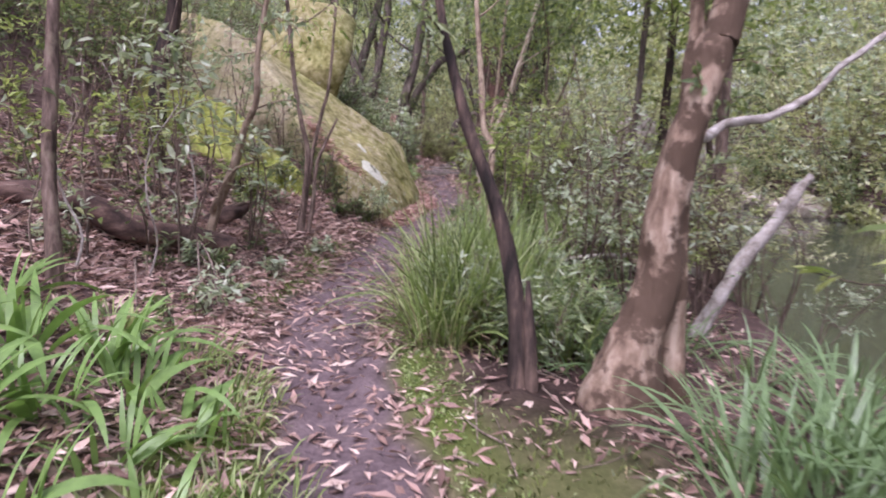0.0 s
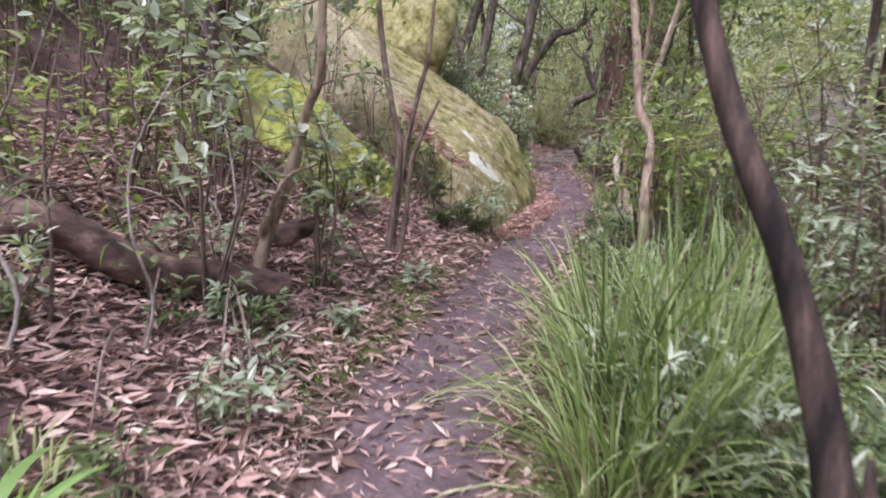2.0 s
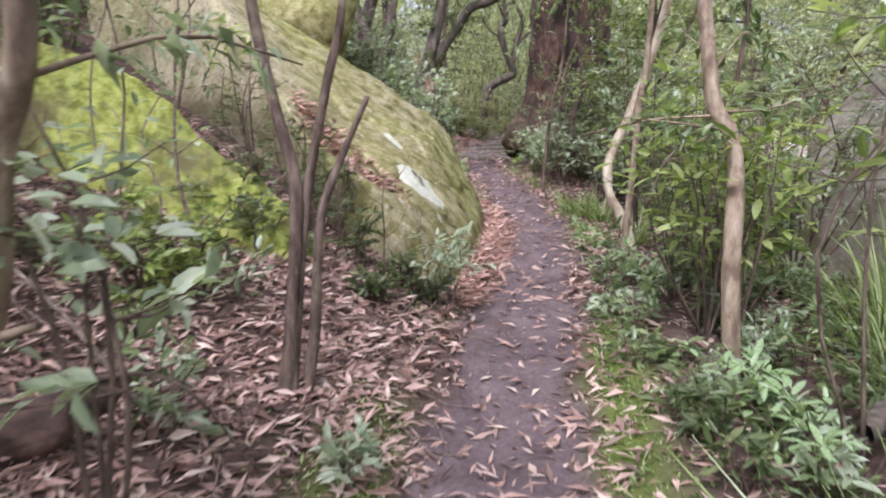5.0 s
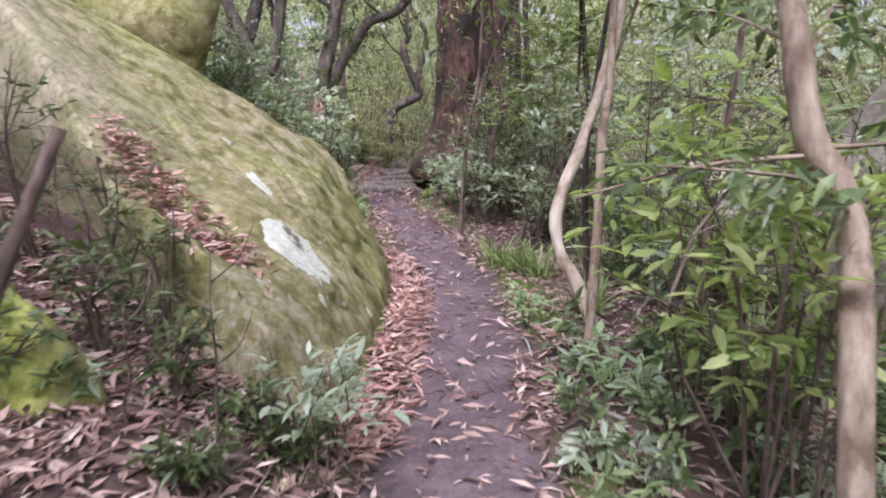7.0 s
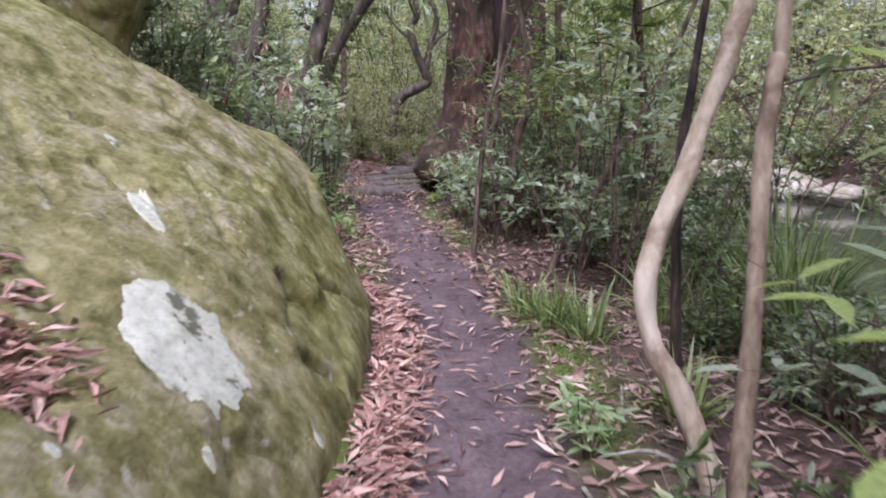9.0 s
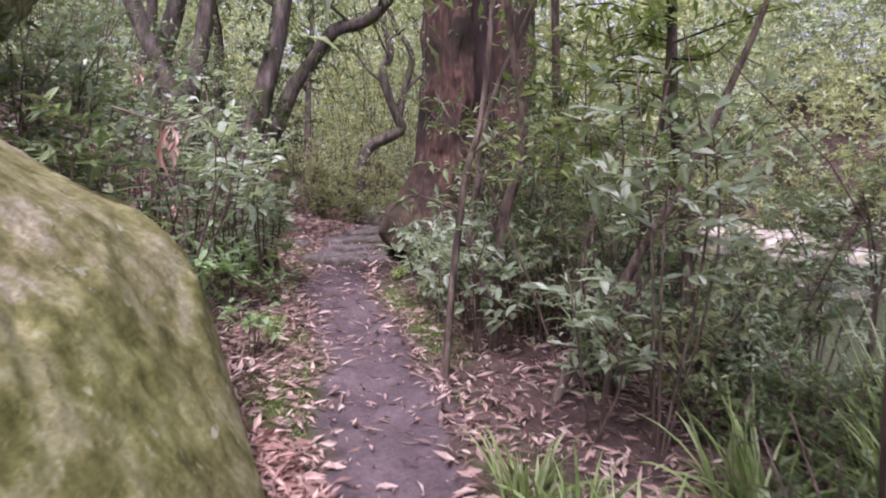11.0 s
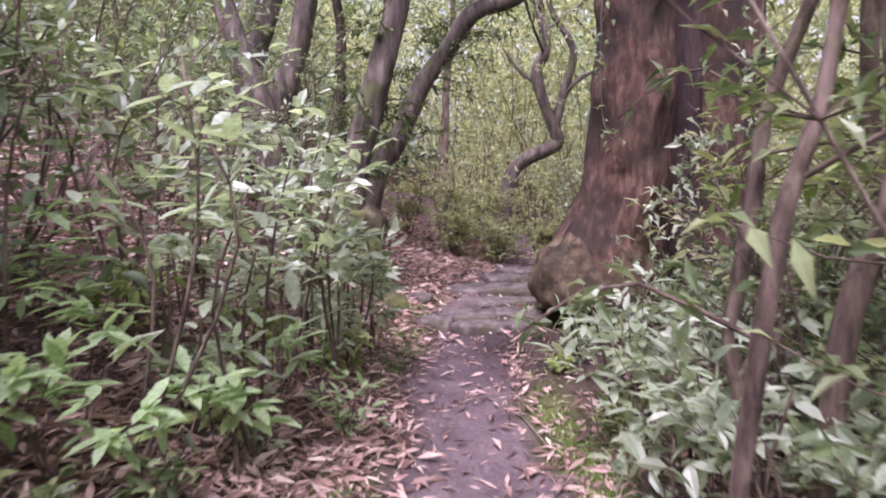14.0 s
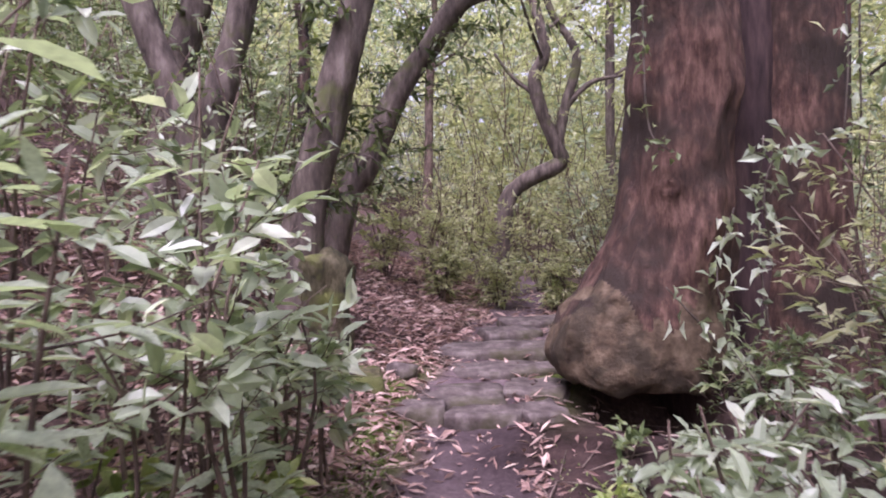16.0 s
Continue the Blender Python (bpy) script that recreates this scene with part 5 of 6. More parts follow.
# ---- stone steps ----
def slab(at, size, turn, label, seed, mat=STONE, group="stone steps"):
    """A worn flat stone with rounded, uneven edges."""
    bm = bmesh.new()
    bmesh.ops.create_cube(bm, size=2)
    bmesh.ops.subdivide_edges(bm, edges=bm.edges[:], cuts=7, use_grid_fill=True)
    off = Vector((seed * 2.3, seed * 1.1, 4))
    for v in bm.verts:
        c = v.co
        m = max(abs(c.x), abs(c.y), abs(c.z))
        r = c.length
        q = c * (1 - 0.12 * (r / m - 1))
        q *= 1 + 0.13 * noise.fractal(q * 0.9 + off, 1.0, 2.0, 4)
        q.z += 0.12 * noise.noise(Vector((q.x * 2.2, q.y * 2.2, seed)))
        v.co = Vector((q.x * size[0] / 2, q.y * size[1] / 2, q.z * size[2] / 2))
    for f in bm.faces:
        f.smooth = True
    me = bpy.data.meshes.new("stone_step")
    bm.to_mesh(me)
    bm.free()
    me.materials.append(mat)
    ob = tagged(new("stone_step", me), label, "stone", group)
    ob.matrix_world = pose(*at, 0, 0, turn)
    return ob


for i, (x, y, sx, sy, tu, top) in enumerate([(-0.62, 22.44, 0.6, 0.3, 3, 0.415), (-0.04, 22.36, 0.56, 0.28, -7, 0.39), (0.38, 22.42, 0.34, 0.34, 24, 0.385), (-0.3, 22.85, 0.95, 0.6, 5, 0.385), (0.42, 23.05, 0.5, 0.5, -16, 0.385),
                                             (0.2, 23.6, 1.0, 0.45, 7, 0.42), (0.08, 24.15, 1.35, 0.55, -5, 0.485), (0.28, 24.72, 0.6, 0.42, 17, 0.55), (0.66, 25.2, 1.0, 0.5, 8, 0.58)]):
    slab((x, y, top - 0.15), (sx, sy, 0.3), tu, "worn flat sandstone slab set across the path", 70 + i)
slab((-1.06, 22.72, 0.42), (0.5, 0.52, 0.34), 8, "mossy squarish stone block edging the steps", 83, MOSSYSTONE)
boulder("stone", (-0.7, 23.15, 0.46), (0.16, 0.15, 0.12), 40, STONE, "small rounded stone beside the steps", 82, 0.9, 3)

log("dead_stump", [(-2.75, 7.7, 0.3), (-2.55, 7.85, 0.46), (-2.35, 8.0, 0.58), (-2.2, 8.15, 0.66)], [0.1, 0.11, 0.09, 0.05], LOGWOOD, "dark rotten log end raised from the litter", 54)
log("fallen_branch", [(0.9, 8.6, 0.12), (1.5, 9.0, 0.2), (2.2, 9.3, 0.22), (3.0, 9.4, 0.05)], [0.05, 0.07, 0.08, 0.09], BARK_GREY, "mossy fallen branch lying among seedlings", 55)
log("fallen_branch", [(1.1, 8.2, 0.08), (1.8, 8.3, 0.15), (2.6, 8.9, 0.1)], [0.03, 0.03, 0.025], DEADWOOD, "thin bleached fallen branch", 56)
boulder("boulder", (3.75, 12.4, 0.4), (1.4, 1.1, 1.6), 15, PALEROCK, "pale sandstone boulder on the creek bank", 14, 0.7)
# pale bank and rocks across the creek
for i, (x, y, sx, sz) in enumerate([(12.0, 24, 1.2, 0.45), (11.4, 29, 1.4, 0.45), (12.8, 19.5, 0.8, 0.4), (12.3, 14, 1.4, 0.5), (12.5, 34, 1.4, 0.45), (11.6, 26.5, 0.8, 0.3), (12.2, 31, 0.9, 0.35)]):
    boulder("boulder", (x, y, -0.55), (sx, sx * 0.7, sz), 30 * i, PALEROCK, "pale rock at the far edge of the creek", 90 + i, 0.7, 3)


# ---- hanging things ----
def hanging_bark(at, label, seed):
    """Curled strips of dry bark caught on a twig."""
    k = np.random.default_rng(seed)
    o = np.array(at)
    t = thing("bark_strips", o, label, "bark")
    v, f = tube_arrays(spline([(-0.35, 0.1, 0.12), (0, 0, 0.02), (0.25, -0.05, 0.05)], 8), [0.008, 0.004], 5)
    part("twig", np_mesh("twig", v, f, STICK), t)
    for i in range(6):
        n_ = 9
        s_ = np.linspace(0, 1, n_)
        l, w = k.uniform(0.2, 0.42), k.uniform(0.02, 0.045)
        cx2, cy2 = k.normal() * 0.035, k.normal() * 0.03
        c = np.stack([cx2 + 0.05 * np.sin(s_ * 4 + i), cy2 + 0.03 * np.cos(s_ * 5 + i), -s_ * l], -1)
        a = i + s_ * k.uniform(1, 4)
        q = np.stack([np.cos(a), np.sin(a), 0 * a], -1) * (w * np.sin(np.pi * (0.1 + 0.85 * s_)))[:, None] / 2
        V = np.stack([c - q, c + np.array([0, 0.012, 0]), c + q], 1).reshape(-1, 3)
        F = np.array([[3 * j + e, 3 * j + e + 1, 3 * j + e + 4, 3 * j + e + 3] for j in range(n_ - 1) for e in (0, 1)])
        part("strip", np_mesh("strip", V, F, REDLITTER), t)
    return t


hanging_bark((-1.17, 16.75, 2.0), "pinkish dry bark strips hanging from a twig", 3)
hanging_bark((-1.33, 16.8, 2.36), "small brown curl of dry bark hanging from a twig", 8).scale = (0.5, 0.5, 0.5)


def vine(pts, leaves_n, label, seed, mat=GREEN, leaf=0.1):
    k = np.random.default_rng(seed)
    C = spline(pts, 24)
    o = C[0].copy()
    t = thing("vine", o, label, "vine", "vines on the old tree")
    v, f = tube_arrays(C, [0.01, 0.006], 5)
    part("stem", np_mesh("stem", v - o, f, BARK_GREY), t)
    P = C[k.integers(2, 24, leaves_n)] + k.normal(size=(leaves_n, 3)) * 0.05
    D = k.normal(size=(leaves_n, 3)) + np.array([0, -0.8, -0.3])
    v, f = leaf_arrays(P, D, leaf * k.uniform(0.6, 1.3, leaves_n), leaf * 0.4, k)
    tagged(part("foliage", np_mesh("foliage", v - o, f, mat, False), t), kind="stuff")
    return t


vine([(1.9, 22.3, 0.3), (1.75, 22.25, 0.8), (1.6, 22.3, 1.3), (1.75, 22.4, 1.8)], 60, "leafy climber rising against the red bark", 401, GREYGREEN, 0.13)
vine([(2.1, 22.3, 0.3), (1.95, 22.3, 1.0), (1.9, 22.35, 1.7), (1.95, 22.4, 2.3)], 70, "leafy climber rising against the red bark", 402, GREYGREEN, 0.13)
vine([(2.75, 22.6, 4.2), (2.7, 22.6, 3.2), (2.72, 22.6, 2.4), (2.68, 22.6, 2.1)], 60, "hanging vine with round leaves", 403, GREEN, 0.1)
vine([(1.15, 22.4, 4.2), (1.12, 22.4, 3.2), (1.15, 22.38, 2.4), (1.3, 22.38, 2.2)], 45, "hanging vine with round leaves", 404, GREEN, 0.1)
vine([(2.07, 22.2, 0.3), (1.75, 22.15, 0.65), (1.45, 22.12, 1.0), (1.2, 22.12, 1.28)], 26, "slanting climber with pale leaves before the swollen foot", 405, GREYGREEN, 0.15)
vine([(2.4, 22.3, 4.3), (2.42, 22.28, 3.4), (2.46, 22.28, 2.8), (2.44, 22.28, 2.3)], 34, "hanging vine with round leaves", 406, GREYGREEN, 0.12)
vine([(1.95, 22.25, 1.5), (1.88, 22.2, 1.9), (1.95, 22.15, 2.15), (2.15, 22.1, 2.2)], 30, "leafy climber tip reaching out from the bark", 407, GREYGREEN, 0.15)
shrub(1.55, 2.0, 1.75, 0.25, "tall thin shrub with bright leaves at its top", LIME, leaf=0.12, stems=3, twigs=6, leaves=5, low=0.75, width=0.4)

# ---- leafy trees along the near bank and past the steps ----
for i, (x, y, h, r) in enumerate([(3.3, 8.3, 6.5, 0.07), (2.4, 9.8, 5.0, 0.045), (3.4, 11.5, 6.5, 0.07), (2.5, 19.6, 5.0, 0.05), (3.6, 25.0, 7.0, 0.09), (2.2, 26.5, 6.0, 0.06),
                                  (-0.9, 29.5, 6.5, 0.08), (2.6, 31.0, 8.0, 0.1), (-2.6, 28.0, 7.0, 0.1), (4.5, 33.0, 9.0, 0.12), (-4.0, 26.0, 7.0, 0.1), (1.95, 16.9, 4.8, 0.022), (1.5, 12.2, 4.6, 0.02)]):
    z0 = float(land(x, y))
    k = np.random.default_rng(600 + i)
    a, b = k.normal(size=2) * 0.25
    tree("tree", [(x, y, z0), (x + a * 0.3, y + b * 0.3, z0 + 0.9), (x + a, y + b, z0 + 2.0), (x + a * 1.2, y + b * 1.4, z0 + 3.0)], [r * 1.2, r, r * 0.85], [BARK_BROWN, BARK_GREY, BARK_DARK][i % 3],
         "slim tree with light leafy branches above the undergrowth", 620 + i, h, [GREEN, FARGREEN, LIME][i % 3], limbs=7, per=110, leaf=0.15, spread=0.75, sprays=26, group="slim trees")

# thin bare saplings and vines tangled on the bank
k = np.random.default_rng(55)
for i in range(26):
    x, y = k.uniform(-4.4, -2.35), k.uniform(4.4, 10.3)
    z0, h = float(land(x, y)), k.uniform(0.9, 2.4)
    q = [np.array([x, y, z0 - 0.05])]
    for j in range(4):
        q.append(q[-1] + np.array([k.normal() * 0.09, k.normal() * 0.09, h / 4]))
    C = spline(q, 14)
    t = thing("bare_sapling", q[0], "thin bare grey sapling among the leaf litter", "sapling", "bare saplings")
    v, f = tube_arrays(C, [k.uniform(0.008, 0.014), 0.004], 6, 0.03, i)
    part("stem", np_mesh("stem", v - q[0], f, [STICK, BARK_BROWN, DEADWOOD][i % 3]), t)
    for j in range(k.integers(2, 5)):
        a = C[k.integers(4, 13)]
        az, l = k.uniform(0, 6.28), k.uniform(0.15, 0.5)
        v, f = tube_arrays(spline([a, a + np.array([math.cos(az) * l * 0.5, math.sin(az) * l * 0.5, l * 0.3]), a + np.array([math.cos(az) * l, math.sin(az) * l, l * 0.35])], 6), [0.005, 0.002], 4)
        part("twig", np_mesh("twig", v - q[0], f, STICK), t)
    m = int(k.integers(6, 30))
    P = C[k.integers(5, 14, m)] + k.normal(size=(m, 3)) * 0.12
    v, f = oval_arrays(P, k.normal(size=(m, 3)) * np.array([1, 1, 0.4]), 0.1 * k.uniform(0.6, 1.3, m), 0.04, k)
    tagged(part("foliage", np_mesh("foliage", v - q[0], f, [GREYGREEN, GREEN, LIME][i % 3], False), t), kind="stuff")

# low plants carpeting the creek side of the path
thicket("low_plants", scatter(110, 0.1, 2.2, 6.6, 12.2, 0.15, 0.45, 31, lambda x, y: x - path_x(y) > 0.55), "low dark green seedlings over fallen leaves", [GREEN, DARKGREEN, GREYGREEN], 71, leaf=0.1, stems=4, twigs=5, leaves=5, radius=0.005, width=0.3)
thicket("low_plants", scatter(34, -4.2, -1.5, 4.5, 11, 0.15, 0.5, 32, lambda x, y: x - path_x(y) < -0.75), "low seedlings over fallen leaves on the bank", [GREEN, GREYGREEN, DARKGREEN], 72, leaf=0.09, stems=3, twigs=5, leaves=5, radius=0.005, width=0.3)
thicket("low_plants", scatter(34, -2.6, 2.2, 17.2, 22.3, 0.15, 0.35, 33, lambda x, y: abs(x - path_x(y)) > 0.7), "low seedlings over fallen leaves beside the path", [GREYGREEN, LIME, GREEN], 73, leaf=0.09, stems=3, twigs=5, leaves=5, radius=0.005, width=0.35)

thicket("undergrowth", scatter(18, -8.5, -4.3, 9.0, 13.0, 1.4, 2.6, 41), "bushes above the mossy boulders", [GREEN, DARKGREEN, LIME], 81, leaf=0.11, stems=5, twigs=11, leaves=9, oval=False)
thicket("low_plants", scatter(60, 0.05, 1.3, 4.9, 7.0, 0.3, 0.8, 34, lambda x, y: x - path_x(y) > 0.75), "leafy seedlings among the tall grass", [GREYGREEN, GREEN], 74, leaf=0.1, stems=4, twigs=6, leaves=6, radius=0.005, width=0.24)
for i, (x, y, n, l, w) in enumerate([(-2.45, 3.1, 26, 0.55, 0.045), (-1.2, 3.25, 20, 0.4, 0.035), (-1.05, 2.5, 18, 0.4, 0.03), (-2.0, 2.6, 26, 0.55, 0.045), (-2.6, 4.1, 26, 0.55, 0.04), (-1.5, 2.2, 20, 0.5, 0.04)]):
    strap_plant(x, y, n, l, w, "clump of broad light green strap leaves by the path", 340 + i, lean=0.6)
for i, (x, y) in enumerate([(-1.15, 3.7), (-1.3, 4.2), (-0.95, 3.0), (-1.6, 4.35), (-2.1, 4.4), (0.35, 3.4), (0.6, 3.7), (0.3, 2.9), (0.8, 3.2), (0.5, 3.05), (0.95, 2.9), (0.7, 2.6), (-0.85, 2.3), (-1.0, 2.0), (-0.8, 2.75), (-1.15, 2.45)]):
    tussock(x, y, 160, 0.2 if x < 0 else 0.07, 0.012, 0.28, "low soft weeds and moss by the path", mat=GRASS if x < 0 else MOSSBLADE, seed=60 + i, lean=0.8, name="weed_patch", seg=4)

MOSSYWOOD = grain_mat("mossy_rotten_wood", [(0.3, (0.03, 0.027, 0.018)), (0.55, (0.09, 0.08, 0.045)), (0.8, (0.2, 0.17, 0.11))], 9, stretch=(1, 1, 0.4), bump=1.0, dist=0.05, patch=((0.13, 0.14, 0.045), 3.0, 0.5, 0.62))
v, f = tube_arrays(spline([(-1.5, 23.35, 0.2), (-1.5, 23.33, 0.6), (-1.46, 23.3, 1.0), (-1.4, 23.3, 1.35), (-1.38, 23.3, 1.5)], 40), [0.5, 0.42, 0.36, 0.3, 0.26, 0.12], 36, 0.05, 9)
tagged(new("stump", np_mesh("stump", gnarl(v, 0.14), f, MOSSYWOOD)), "old mossy tree stump at the foot of the leaning tree", "stump")
boulder("stone", (-1.9, 22.5, 0.75), (0.4, 0.3, 0.3), 50, MOSSYWOOD, "dark mossy stone under the bushes", 18, 0.7, 3)
for i, (px, py, ra, rb) in enumerate([(-0.72, 12.75, 0.018, 0.03), (-1.02, 12.1, 0.02, 0.03), (-1.8, 13.9, 0.025, 0.07), (-0.68, 13.35, 0.01, 0.035), (-1.35, 11.8, 0.02, 0.025)]):
    rock_patch("lichen_patch", px, py, ra, rb, 0.5 + 0.1 * i, LICHEN, "small pale lichen spot", seed=30 + i)

thicket("low_plants", scatter(7, -2.3, -1.0, 19.4, 21.8, 0.4, 0.8, 35), "low pale-leaved plants under the bushes", [GREYGREEN, LIME], 75, leaf=0.12, stems=3, twigs=6, leaves=6, radius=0.006, width=0.42)
thicket("far_bush", scatter(110, 11.8, 15.5, 0, 42, 0.8, 2.2, 36), "low bushes covering the far bank", [FARGREEN, GREEN], 76, leaf=0.2, stems=5, twigs=9, leaves=8, width=0.4, low=0.1, oval=False, fine=False, sides=4)
# dead sticks arched and tangled on the bank
k = np.random.default_rng(58)
for i in range(16):
    x, y = k.uniform(-3.6, -1.9), k.uniform(5.2, 9.0)
    a, l, hh = k.uniform(0, 6.28), k.uniform(0.5, 1.3), k.uniform(0.15, 0.5)
    q = np.array([[x + math.cos(a) * l * u, y + math.sin(a) * l * u, 0] for u in (-0.5, -0.15, 0.2, 0.5)])
    q[:, 2] = land(q[:, 0], q[:, 1]) + np.array([0.0, hh * 0.8, hh, hh * k.uniform(0.0, 0.8)])
    v, f = tube_arrays(spline(q, 14), [k.uniform(0.008, 0.018), 0.005], 6, 0.05, i)
    tagged(new("dead_stick", np_mesh("dead_stick", v, f, [STICK, BARK_BROWN][i % 2])), "dead arching stick tangled on the bank", "stick", "dead sticks on the bank")

thicket("far_bush", scatter(70, 19, 32, 0, 52, 7, 13, 37), "tall trees up the far slope, haze in their leaf colour", [FARGREEN, GREYGREEN], 77, leaf=0.34, stems=6, twigs=13, leaves=11, width=0.42, low=0.1, oval=False, fine=False, sides=4)

# single fallen leaves that can be told apart on the trodden earth
k = np.random.default_rng(91)
singles = []
for i in range(5):
    v, f = oval_arrays(np.zeros((1, 3)), np.array([[1.0, 0, 0]]), 0.05 + 0.013 * i, 0.014 + 0.003 * (i % 3), k, 0.2, 0.1)
    singles.append(np_mesh("fallen_leaf", v, f, [LITTER, REDLITTER][i % 2]))
for i in range(290):
    y = k.uniform(2.0, 22.0)
    x = float(path_x(y)) + k.normal() * 0.22
    b = part("fallen_leaf", singles[i % 5], ground)
    b.matrix_basis = pose(x, y, float(land(x, y)) + 0.012, k.normal() * 12, k.normal() * 10, k.uniform(0, 360))

for i, (x, y, n, l) in enumerate([(1.0, 5.0, 34, 0.7), (1.45, 5.1, 34, 0.75), (1.9, 5.5, 34, 0.8), (1.25, 5.7, 34, 0.8), (2.3, 4.9, 34, 0.8), (0.8, 5.6, 30, 0.7)]):
    strap_plant(x, y, n, l, 0.018, "clump of long narrow arching leaves on the bank", 360 + i, REED, 0.55, 0.2)

for x, y, h in [(-1.3, 18.7, 0.6), (-1.55, 19.6, 0.75), (-1.1, 19.9, 0.55)]:
    shrub(x, y, h, 0.25, "small plant with large pale green leaves", GREYGREEN, name="broadleaf_plant", group="broadleaf plants", split=True, leaf=0.15, stems=3, twigs=4, leaves=5, width=0.42, low=0.5, radius=0.007)

# leafy trees that hang over the creek side
for i, (x, y, h) in enumerate([(2.6, 17.3, 4.4), (3.4, 24.6, 5.2), (3.6, 9.4, 4.6)]):
    z0 = float(land(x, y))
    tree("tree", [(x, y, z0), (x + 0.05, y + 0.1, z0 + 1.0), (x - 0.1, y + 0.1, z0 + 2.1), (x - 0.2, y, z0 + 2.9)], [0.05, 0.042, 0.036], BARK_BROWN, "slim tree with a light yellow-green crown over the creek", 660 + i, h, [LIME, FARGREEN][i % 2], limbs=9, per=170, leaf=0.15, spread=0.8, sprays=34, group="creekside trees")

# leafy growth that leans in close to the path
for x, y, h, s in [(0.78, 10.85, 1.9, 0.3), (0.9, 10.1, 1.6, 0.25), (1.2, 11.4, 2.1, 0.35)]:
    shrub(x, y, h, s, "bush with long fresh green leaves leaning over the path", LIME if h < 2 else GREYGREEN, group="bright bushes leaning in", split=True, leaf=0.14, stems=4, twigs=8, leaves=6, low=0.52, width=0.34, radius=0.008)
for x, y, h, s in [(-1.0, 10.55, 0.75, 0.2), (-0.92, 10.95, 0.65, 0.18)]:
    shrub(x, y, h, s, "small pale-leaved plant in front of the rock", GREYGREEN, name="broadleaf_plant", group="plants before the rock", split=True, leaf=0.09, stems=4, twigs=6, leaves=6, low=0.4, width=0.4, radius=0.005)
for x, y, h, s in [(-2.4, 6.5, 2.0, 0.35), (-2.9, 7.3, 2.2, 0.4), (-2.0, 7.5, 1.7, 0.3)]:
    shrub(x, y, h, s, "tall bush with large pale leaves on the litter bank", GREYGREEN, group="large-leaved bushes on the bank", leaf=0.13, stems=4, twigs=8, leaves=6, low=0.55, width=0.4)
for x, y, h, s in [(0.85, 8.5, 2.3, 0.3), (1.3, 8.0, 2.4, 0.4)]:
    shrub(x, y, h, s, "slender bush with yellow-green leaves at its top", LIME, group="slender bright bushes", leaf=0.13, stems=3, twigs=6, leaves=6, low=0.6, width=0.34)
for x, y, h, s in [(-1.45, 18.1, 1.9, 0.35), (-1.15, 18.7, 1.6, 0.35)]:
    shrub(x, y, h, s, "bush with broad drooping pale leaves crowding the path", GREYGREEN, group="drooping pale bushes", split=h < 2, leaf=0.17, stems=3, twigs=6, leaves=5, low=0.55, width=0.42)
for x, y, h, s in [(1.15, 17.5, 0.95, 0.25), (0.78, 18.5, 0.85, 0.25), (1.05, 18.2, 0.9, 0.25), (0.72, 19.1, 0.9, 0.25)]:
    shrub(x, y, h, s, "low plant with large pale leaves beside the path", GREYGREEN, name="broadleaf_plant", group="pale plants by the old tree", split=True, leaf=0.14, stems=4, twigs=6, leaves=5, low=0.45, width=0.42, radius=0.006)
shrub(1.5, 18.9, 2.3, 0.3, "slim leaning sapling with bright hanging leaves", LIME, name="sapling", leaf=0.15, stems=3, twigs=7, leaves=6, low=0.7, width=0.36)

# low pale plants over the litter, and bushes hiding the forked trunks' feet
for x, y, h in [(-1.1, 18.3, 0.55), (-1.75, 18.2, 0.9), (-1.2, 19.05, 0.7), (-2.05, 18.5, 1.0)]:
    shrub(x, y, h, 0.22, "small plant with large pale green leaves in the litter", FRESH, name="broadleaf_plant", group="pale plants in the litter", split=True, leaf=0.15, stems=3, twigs=5, leaves=5, width=0.44, low=0.6, radius=0.006)
for x, y, h, s in [(-0.98, 20.35, 1.35, 0.3), (-0.9, 20.9, 1.0, 0.3)]:
    shrub(x, y, h, s, "bush with drooping pale leaves before the trunks", GREYGREEN, group="bushes before the trunks", leaf=0.14, stems=4, twigs=8, leaves=6, low=0.4, width=0.42)
for x, y, h, s in [(-0.95, 19.85, 1.75, 0.3), (-1.2, 20.1, 1.9, 0.3)]:
    shrub(x, y, h, s, "slender bush with pale drooping leaves before the trunks", GREYGREEN, group="bushes before the trunks", leaf=0.14, stems=3, twigs=8, leaves=6, low=0.6, width=0.42)

# woods closing the view past the steps and up the far slope, haze in their colour
thicket("far_woods", scatter(70, -30, 26, 47, 62, 9, 16, 51), "tall yellow-green woods beyond the path, haze in their leaf colour", [FARGREEN, FARGREEN, GREYGREEN], 91, leaf=0.55, stems=6, twigs=13, leaves=11, width=0.5, low=0.08, oval=False, fine=False, sides=4)

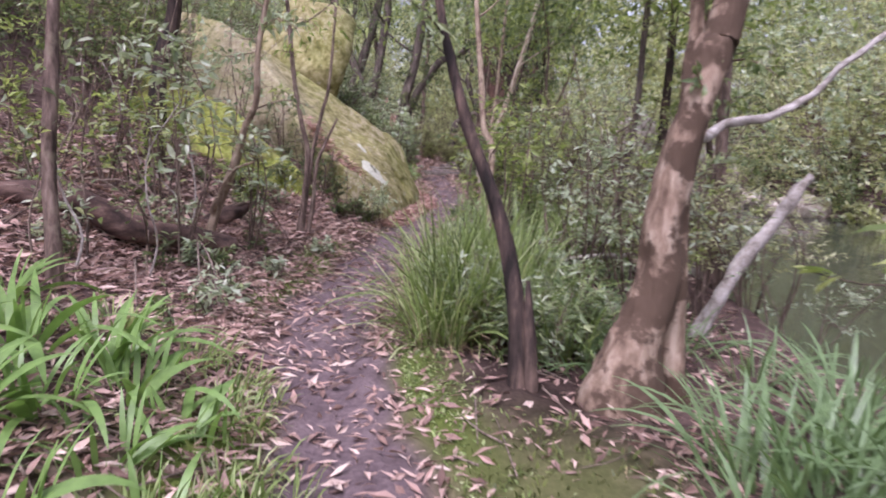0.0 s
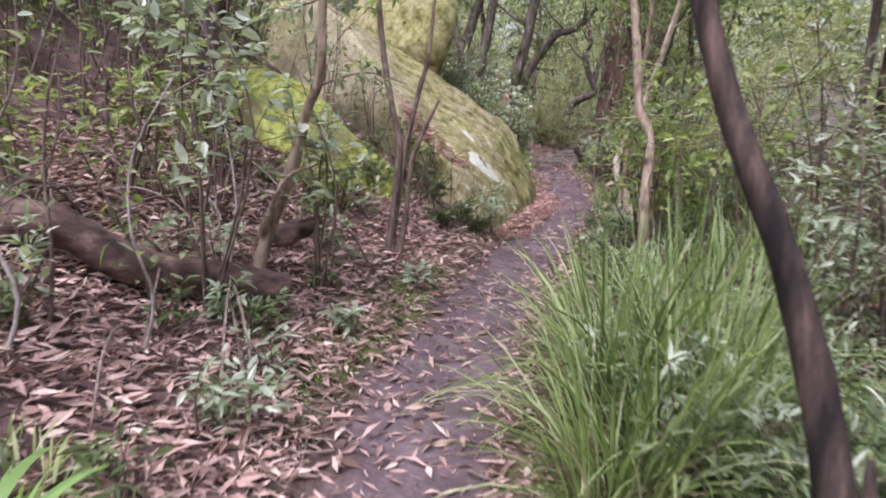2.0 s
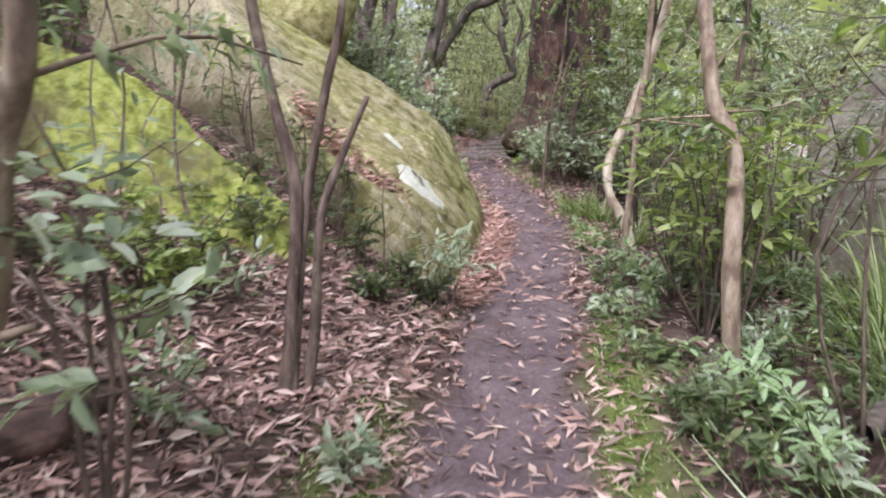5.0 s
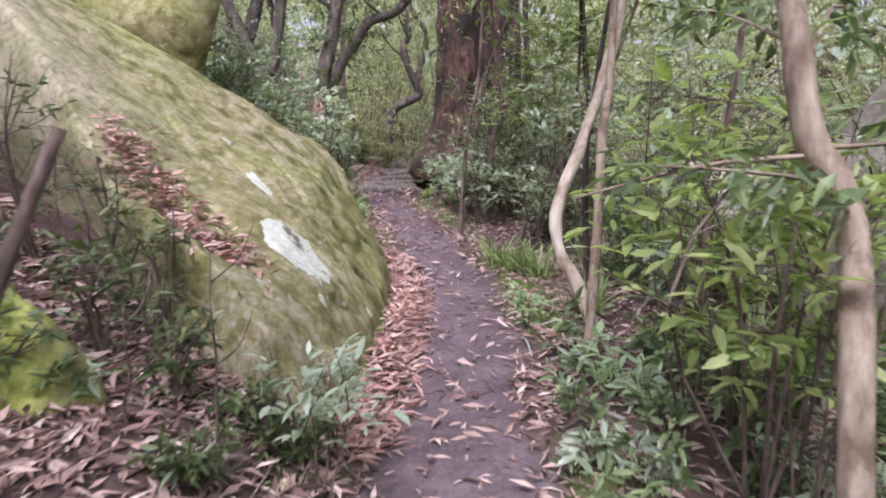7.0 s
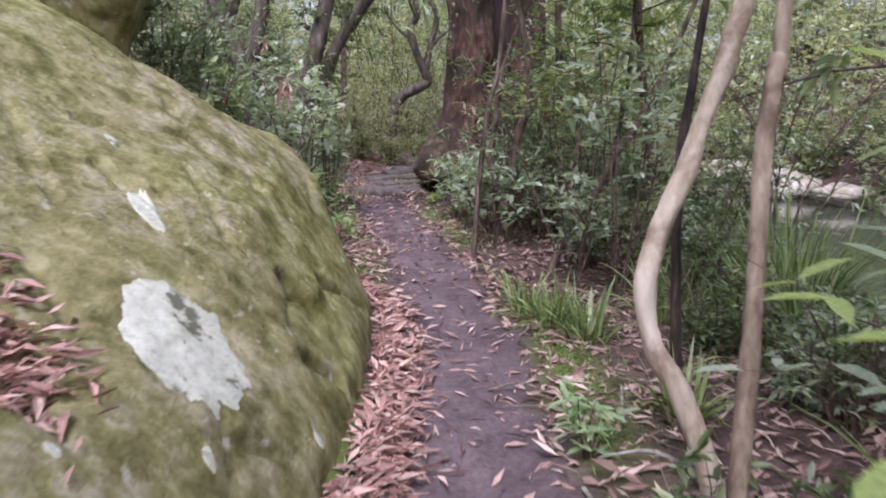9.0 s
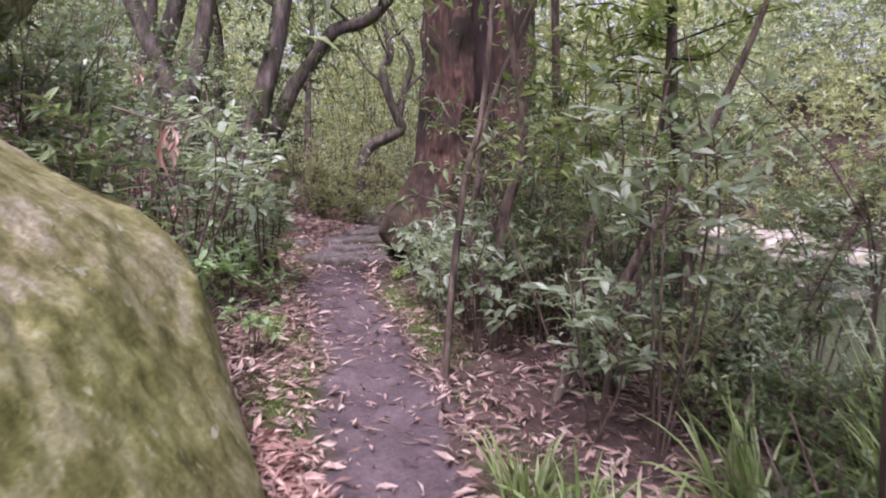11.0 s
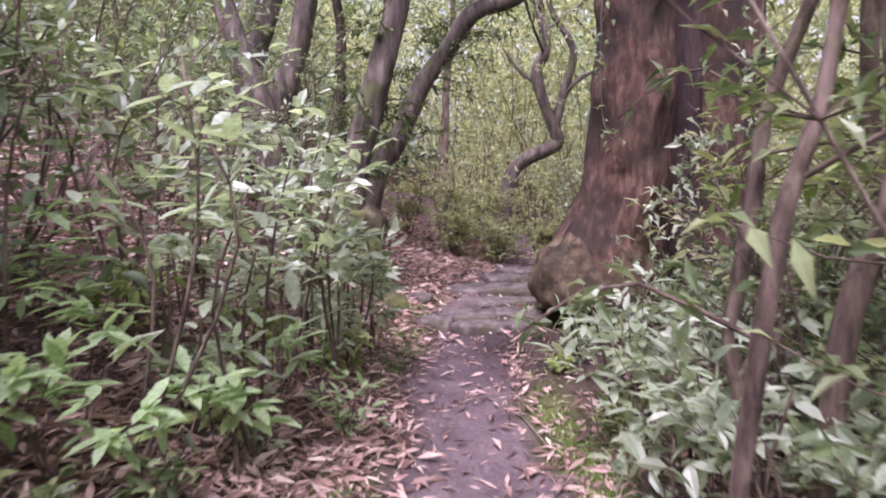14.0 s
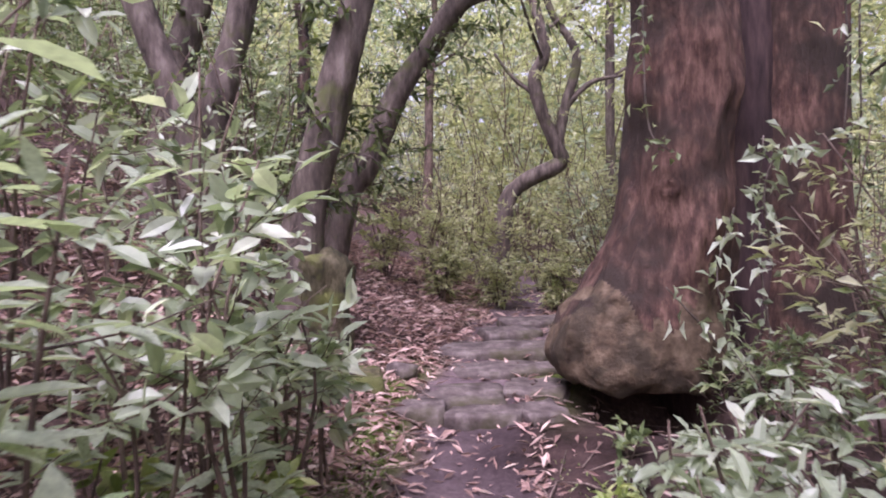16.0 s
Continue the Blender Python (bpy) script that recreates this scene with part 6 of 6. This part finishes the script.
# fresh low plants below the pale bushes, and sticks round the pale sapling's foot
for x, y, h in [(-1.3, 17.95, 0.5), (-1.6, 17.8, 0.7)]:
    shrub(x, y, h, 0.25, "low plant with fresh green leaves over the litter", FRESH, name="broadleaf_plant", group="fresh plants over the litter", split=True, leaf=0.15, stems=3, twigs=5, leaves=5, width=0.44, low=0.65, radius=0.006)
k = np.random.default_rng(63)
for i in range(14):
    x, y = 0.62 + k.normal() * 0.3, 12.2 + k.normal() * 0.5
    a, l = k.uniform(0, 6.28), k.uniform(0.25, 0.7)
    q = np.array([[x + math.cos(a) * l * u, y + math.sin(a) * l * u, 0] for u in (-0.5, 0, 0.5)])
    q[:, 2] = land(q[:, 0], q[:, 1]) + np.array([0.01, 0.03 + 0.05 * k.uniform(), 0.015])
    v, f = tube_arrays(spline(q, 9), [k.uniform(0.008, 0.016), 0.006], 6, 0.05, i)
    tagged(new("dead_stick", np_mesh("dead_stick", v, f, [DEADWOOD, STICK][i % 2])), "pale fallen stick at the foot of a sapling", "stick", "sticks by the sapling")

# tall leafy bushes with light tops between the path and the creek
for i, (x, y, h, w) in enumerate([(1.9, 17.3, 3.0, 0.5), (2.2, 18.7, 3.0, 0.5), (1.75, 15.9, 2.4, 0.4)]):
    shrub(x, y, h, w, "tall thin-stemmed bush with a light leafy top by the creek", [LIME, FARGREEN, GREYGREEN][i % 3], group="tall creekside bushes", leaf=0.13, stems=5, twigs=11, leaves=8, low=0.5, width=0.36)

# thin bare stems standing before the rock
k = np.random.default_rng(66)
for i, (x, y, h) in enumerate([(-1.12, 10.75, 0.75), (-1.42, 10.7, 0.9), (-1.75, 10.6, 0.6)]):
    z0 = float(land(x, y))
    q = [np.array([x, y, z0 - 0.04])]
    for j in range(4):
        q.append(q[-1] + np.array([k.normal() * 0.03, k.normal() * 0.03, h / 4]))
    C = spline(q, 16)
    t = thing("bare_sapling", q[0], "thin bare dark stem with forked twigs before the rock", "sapling", "bare stems before the rock")
    v, f = tube_arrays(C, [0.008, 0.004], 6, 0.03, i)
    part("stem", np_mesh("stem", v - q[0], f, BARK_BROWN), t)
    for j in range(4):
        a = C[7 + 2 * j]
        az, l = k.uniform(0, 6.28), k.uniform(0.12, 0.3)
        v, f = tube_arrays(spline([a, a + np.array([math.cos(az) * l * 0.5, math.sin(az) * l * 0.5, l * 0.4]), a + np.array([math.cos(az) * l * 0.8, math.sin(az) * l * 0.8, l])], 6), [0.004, 0.002], 4)
        part("twig", np_mesh("twig", v - q[0], f, BARK_BROWN), t)
